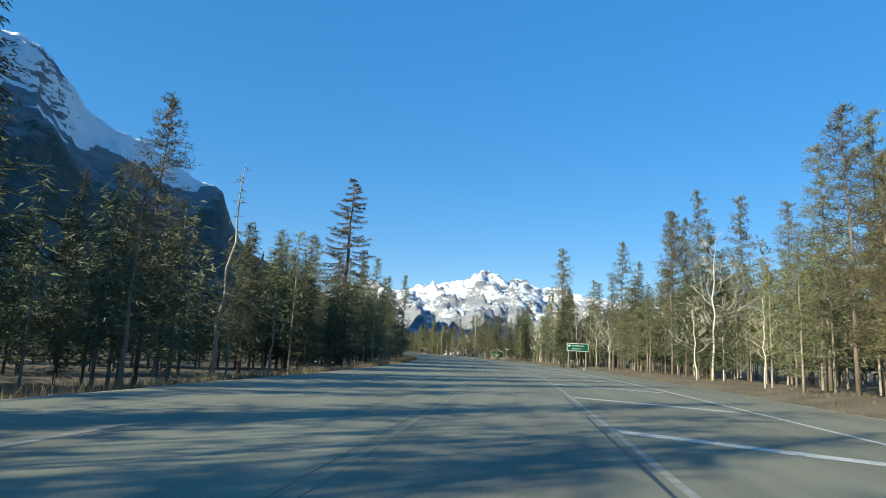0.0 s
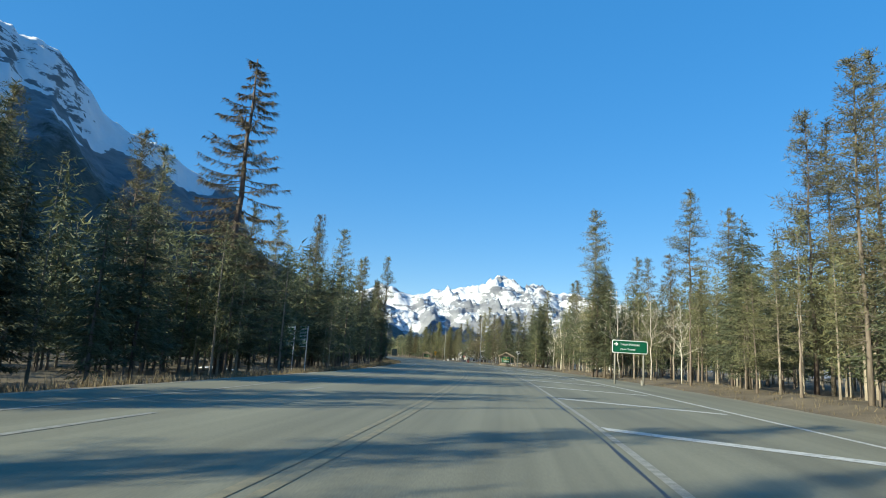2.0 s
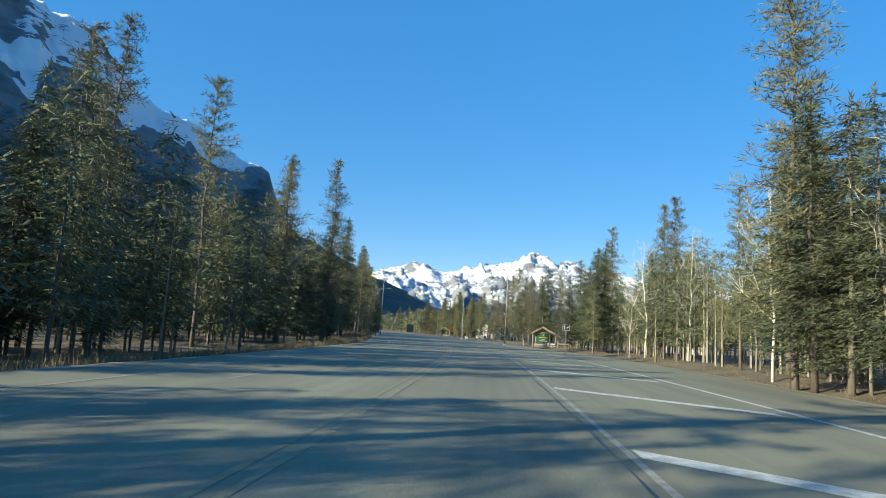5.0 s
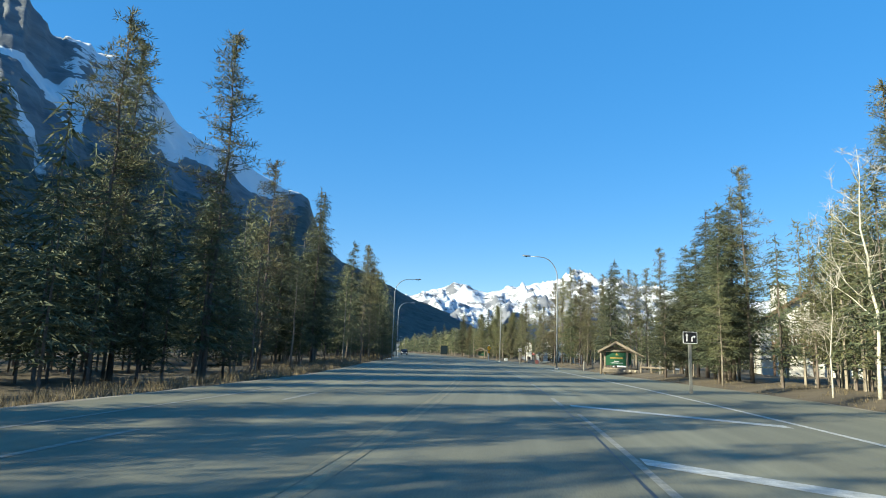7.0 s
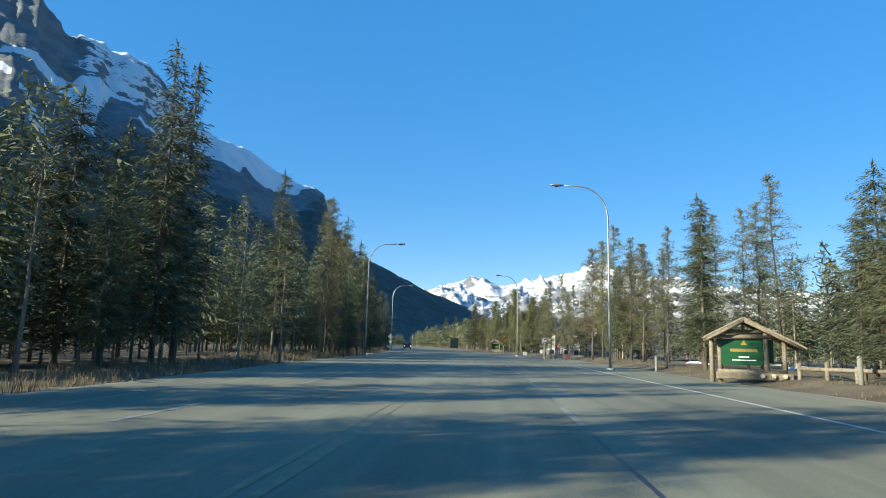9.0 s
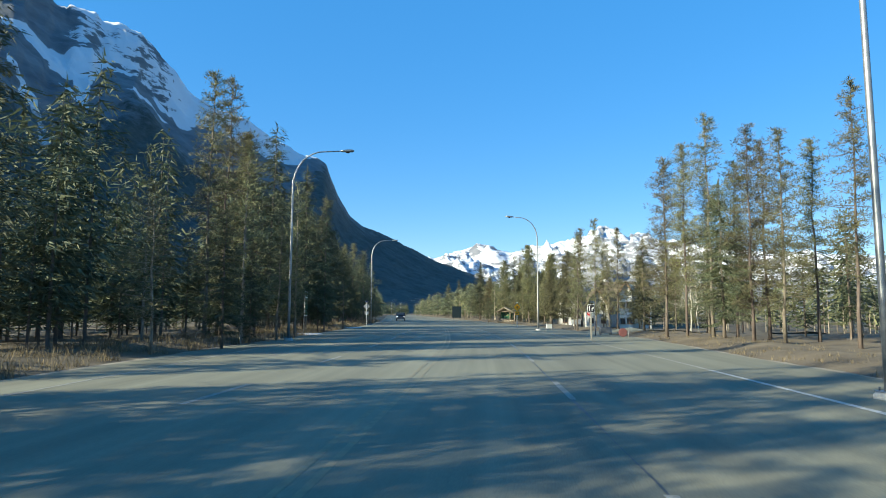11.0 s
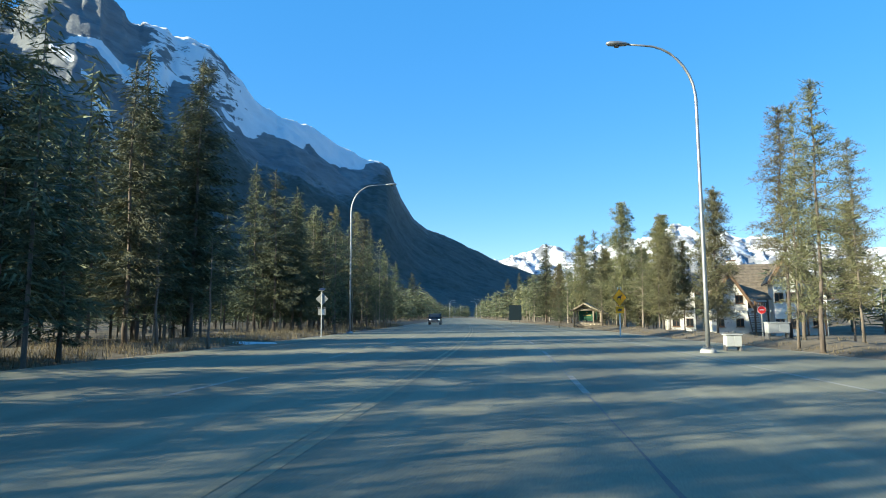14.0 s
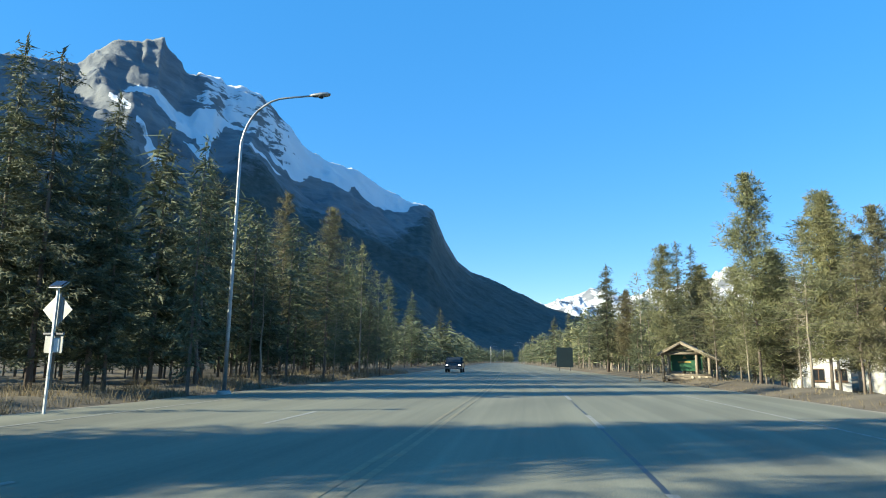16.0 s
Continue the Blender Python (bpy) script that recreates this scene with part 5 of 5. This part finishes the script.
GREY_BOX = mat("grey_enamel", (0.09, 0.10, 0.115), (0.15, 0.165, 0.18), 0.5, 2, 30, 0.05)
cabinet(7.0, 187.6, 0.85, 0.4, 0.42, GREY_BOX, "grey double-door metal cabinet on short legs")
PALE_BOX = mat("pale_enamel", (0.36, 0.37, 0.36), (0.50, 0.51, 0.49), 0.5, 2, 30, 0.05)
cabinet(2.7, 201.0, 0.55, 0.32, 0.42, PALE_BOX, "small pale electrical box beside a lamp base")
cabinet(5.5, 207.4, 0.95, 0.36, 0.46, PALE_BOX, "pale grey metal cabinet on two dark legs")


def disc_marker(x, y):
    ob = thing("disc_marker", "dark red round disc on a short black post", "marker", at=pose(x, y, land_at(x, y), 0, 0, 10))
    part("post", tube([(0.42, 0.03, -0.2), (0.42, 0.03, 0.62)], [0.05, 0.045], 8), STEEL_DARK, ob, "black steel post")
    d = part("disc", tube([(0, -0.02, 0.36), (0, 0.03, 0.36)], [0.30, 0.30], 24), MAROON, ob)
    part("rim", tube([(0, -0.03, 0.36), (0, -0.02, 0.36)], [0.25, 0.27], 24), MAROON, d)
    part("arm", tube([(0, 0.03, 0.36), (0.42, 0.03, 0.40)], [0.025, 0.025], 6), STEEL_DARK, ob)


MAROON = mat("faded_maroon_paint", (0.10, 0.035, 0.035), (0.17, 0.065, 0.06), 0.7, 4, 30, 0.1)
disc_marker(7.9, 184.0)
ob = thing("marker_post", "dark short steel marker post", "post", at=pose(6.2, 186.4, land_at(6.2, 186.4)))
part("shaft", tube([(0, 0, -0.2), (0, 0, 1.05)], [0.05, 0.05], 8), STEEL_DARK, ob)
part("cap", tube([(0, 0, 1.05), (0, 0, 1.13)], [0.06, 0.03], 8), STEEL_DARK, ob)
for x, y, hg in ((16.3, 137.4, 1.0), (12.1, 152.5, 0.9), (13.2, 155.5, 0.9), (15.55, 64.9, 0.35)):
    ob = thing("bollard", "short weathered wooden bollard in the verge", "bollard", "bollards", pose(x, y, land_at(x, y)))
    part("shaft", tube([(0, 0, -0.3), (0, 0, hg)], [0.09, 0.085], 8), POST_GREY, ob)
    part("top", tube([(0, 0, hg), (0, 0, hg + 0.03)], [0.085, 0.05], 8), POST_GREY, ob)


# ---- lodge buildings ----
def window_on(wall, c, w, hg, ry=0):
    """A framed window on a wall whose outer face looks along -y in the wall's own axes."""
    x, y, z = c
    wn_ = part("window", box((x, y - 0.01, z), (w, 0.06, hg), 0, 0.01), TRIM, wall, "brown window frame")
    for s in (-0.25, 0.25):
        part("pane", box((x + s * w, y - 0.045, z), (w * 0.42, 0.012, hg * 0.84), 0, 0.002), GLASS, wn_, "dark glass pane")
    part("sill", box((x, y - 0.07, z - hg / 2 - 0.03), (w + 0.16, 0.14, 0.06), 0, 0.01), TRIM, wn_)


def lodge(m, w, d, eave, ridge, label, balcony=True, chimneys=1, floors=2):
    """A gabled lodge: gable end towards -y."""
    ob = thing("lodge", label, "building", "lodge buildings", m)
    hw = w / 2
    wall = part("wall", slab([(-hw, -0.5), (hw, -0.5), (hw, eave), (0, ridge), (-hw, eave)], d, Matrix.Translation((0, d / 2, 0))), STUCCO, ob, "white stucco walls")
    for s in (-1, 1):
        run, drop = hw + 0.6, (ridge - eave) / hw * (hw + 0.6)
        ln, ang = math.hypot(run, drop), math.degrees(math.atan2(drop, run))
        roof = part("roof", box((s * run / 2, d / 2, ridge - drop / 2 + 0.13), (ln, d + 1.2, 0.16), 0, 0.02, ry=s * ang), ROOF, ob, "brown shingle roof slope")
        n = int(ln / 0.5)
        for k in range(n):
            f = (k + 0.5) / n
            part("shingle_course", box((s * run * f, d / 2, ridge - drop * f + 0.235), (0.54, d + 1.22, 0.035), 0, 0.008, ry=s * (ang - 3)), ROOF, roof)
        part("bargeboard", box((s * run / 2, -0.62, ridge - drop / 2 + 0.02), (ln, 0.07, 0.32), 0, 0.015, ry=s * ang), TRIM, ob, "brown bargeboard")
    for fl in range(floors):
        z = 1.35 + fl * 2.75
        for s in (-0.27, 0.27):
            window_on(wall, (s * w, 0, z), 0.85, 1.0)
    if balcony:
        b = part("balcony", box((0, -0.75, 2.62), (w * 0.8, 1.5, 0.18), 0, 0.02), TRIM, ob, "brown timber balcony")
        part("handrail", box((0, -1.45, 3.62), (w * 0.8, 0.09, 0.10), 0, 0.01), TRIM, b)
        n = int(w * 0.8 / 0.28)
        for k in range(n + 1):
            part("baluster", box((-w * 0.4 + w * 0.8 * k / n, -1.45, 3.15), (0.13, 0.04, 0.9), 0, 0.006), TRIM, b)
        for s in (-1, 0, 1):
            part("balcony_post", box((s * w * 0.39, -1.42, 1.3), (0.18, 0.18, 3.4), 0, 0.015), TRIM, ob)
    for k in range(chimneys):
        c = part("chimney", box((-hw * 0.55 + k * hw * 1.1, 1.4, ridge * 0.62), (1.3, 0.9, ridge * 0.95), 0, 0.03), STUCCO, ob, "white stucco chimney")
        part("chimney_cap", box((-hw * 0.55 + k * hw * 1.1, 1.4, ridge * 1.105), (1.5, 1.1, 0.12), 0, 0.02), TRIM, c)
    return ob


lodge(pose(5.9, 260.0, -0.95, 0, 0, 4), 3.0, 8, 5.2, 6.4, "white stucco lodge wing with a square chimney among pines", False, 1, 1)
lodge(pose(10.9, 257.0, -0.95, 0, 0, 4), 4.0, 6, 3.9, 7.1, "white stucco lodge gable with brown bargeboards behind pines", False, 0)
lodge(pose(11.8, 266.5, -0.95, 0, 0, -86), 7.6, 9, 5.2, 8.7, "long white lodge with a high dark brown shingle roof", False, 1)
lodge(pose(15.2, 249.6, -0.95, 0, 0, -5), 2.0, 5, 6.4, 8.0, "narrow white stucco stair tower of a lodge", False, 0)
lodge(pose(17.6, 252.0, -0.95, 0, 0, -5), 4.2, 8, 4.6, 7.2, "white stucco lodge wing with a brown timber balcony", True, 1)


def deck(x0, x1, y, z0):
    """A brown timber deck with rail and stair between two lodge wings."""
    ob = thing("timber_deck", "brown timber deck with balustrade and stair beside a lodge", "deck", at=pose(0, 0, z0))
    w = x1 - x0
    part("floor", box(((x0 + x1) / 2, y, 2.6), (w, 1.8, 0.16), 0, 0.02), TRIM, ob)
    part("handrail", box(((x0 + x1) / 2, y - 0.86, 3.6), (w, 0.09, 0.09), 0, 0.01), TRIM, ob)
    for k in range(9):
        part("baluster", box((x0 + w * (k + 0.5) / 9, y - 0.86, 3.12), (0.12, 0.04, 0.9), 0, 0.006), TRIM, ob)
    for x in (x0 + 0.1, x1 - 0.1):
        part("post", box((x, y - 0.8, 1.6), (0.17, 0.17, 4.4), 0, 0.015), TRIM, ob)
    for k in range(10):
        part("step", box((x0 - 0.15, y - 1.0 - 0.26 * k, 2.45 - 0.25 * k), (0.9, 0.28, 0.06), 0, 0.01), TRIM, ob)
    part("stringer", box((x0 - 0.62, y - 2.2, 1.3), (0.07, 3.7, 0.24), 0, 0.01, rx=43.5), TRIM, ob)
    part("roof", box(((x0 + x1) / 2, y, 4.3), (w + 0.5, 2.4, 0.12), 0, 0.02, rx=18), ROOF, ob, "brown shingle porch roof")


deck(12.5, 14.0, 252.2, -0.95)
lodge(pose(31.9, 150.0, 0.2, 0, 0, -14), 8.0, 11, 4.9, 7.6, "white stucco lodge with brown gable trim seen between trees", True, 1)


# ---- vehicle on the road ahead ----
def suv(m):
    ob = thing("suv", "dark sport utility vehicle facing along the road with headlights on", "car", at=m)
    prof = [(-2.2, 0.35), (-2.25, 0.75), (-2.15, 0.98), (-1.15, 1.08), (-0.55, 1.66), (1.75, 1.70), (2.2, 1.05), (2.25, 0.4)]
    bm = slab(prof, 1.86, pose(0, 0, 0, 0, 0, 90))
    bmesh.ops.bevel(bm, geom=bm.edges[:], offset=0.07, segments=2, affect="EDGES")
    body = part("body", bm, CAR, ob, "dark painted body")
    part("windscreen", box((0, -0.90, 1.38), (1.45, 0.05, 0.66), 0, 0.02, rx=-46), GLASS, body, "dark windscreen")
    part("grille", box((0, -2.26, 0.72), (1.0, 0.05, 0.24), 0, 0.02), STEEL_DARK, body)
    part("bumper", box((0, -2.24, 0.47), (1.8, 0.16, 0.20), 0, 0.04), STEEL_DARK, body)
    for s in (-1, 1):
        part("headlight", box((s * 0.68, -2.24, 0.80), (0.20, 0.06, 0.11), 0, 0.02), LIT, body, "lit headlight")
        part("mirror", box((s * 1.02, -0.95, 1.10), (0.20, 0.12, 0.16), 0, 0.03), CAR, body)
        part("side_window", box((s * 0.925, 0.5, 1.38), (0.03, 2.0, 0.42), 0, 0.02), GLASS, body)
        for yy_ in (-1.4, 1.4):
            t = part("wheel", tube([(s * 0.72, yy_, 0.35), (s * 0.94, yy_, 0.35)], [0.35, 0.35], 18), RUBBER, ob, "black tyre")
            part("rim", tube([(s * 0.90, yy_, 0.35), (s * 0.955, yy_, 0.35)], [0.22, 0.20], 14), GALV, t)


suv(pose(-29.2, 268.8, 0.002, 0, 0, 14))

# ---- patches of old snow in the shade ----
for k, (x, y, a, b) in enumerate(((-18.0, 202.8, 1.5, 0.5), (-11.5, 66.0, 1.6, 0.5), (-14.5, 183.0, 1.2, 0.5), (22.0, 158.0, 1.6, 0.5), (17.5, 166.0, 1.3, 0.4), (24.5, 172.0, 1.8, 0.5), (6.3, 219.0, 1.0, 0.3))):
    V, n = [(x, y, land_at(x, y) + 0.13)], 22
    for ring, z in ((0.6, 0.10), (1.0, -0.10)):
        for i in range(n):
            t = 2 * math.pi * i / n
            j = 1 + 0.28 * noise.noise((math.cos(t) * 1.7 + k * 5, math.sin(t) * 1.7, 2))
            px_, py_ = x + a * ring * j * math.cos(t), y + b * ring * j * math.sin(t)
            V.append((px_, py_, land_at(px_, py_) + z))
    Fs = [(0, 1 + i, 1 + (i + 1) % n) for i in range(n)] + [(1 + i, 1 + n + i, 1 + n + (i + 1) % n, 1 + (i + 1) % n) for i in range(n)]
    tagged(new("snow_patch", mesh_of("snow_patch", V, Fs, SNOW_OLD, True)), "patch of old white snow on the forest floor", "snow", "snow patches")

for key, slots in MODELS.items():                   # patterns that no tree used
    for slot in slots:
        if not slot[2]:
            for o in (*slot[0].children, slot[0]):
                bpy.data.objects.remove(o)
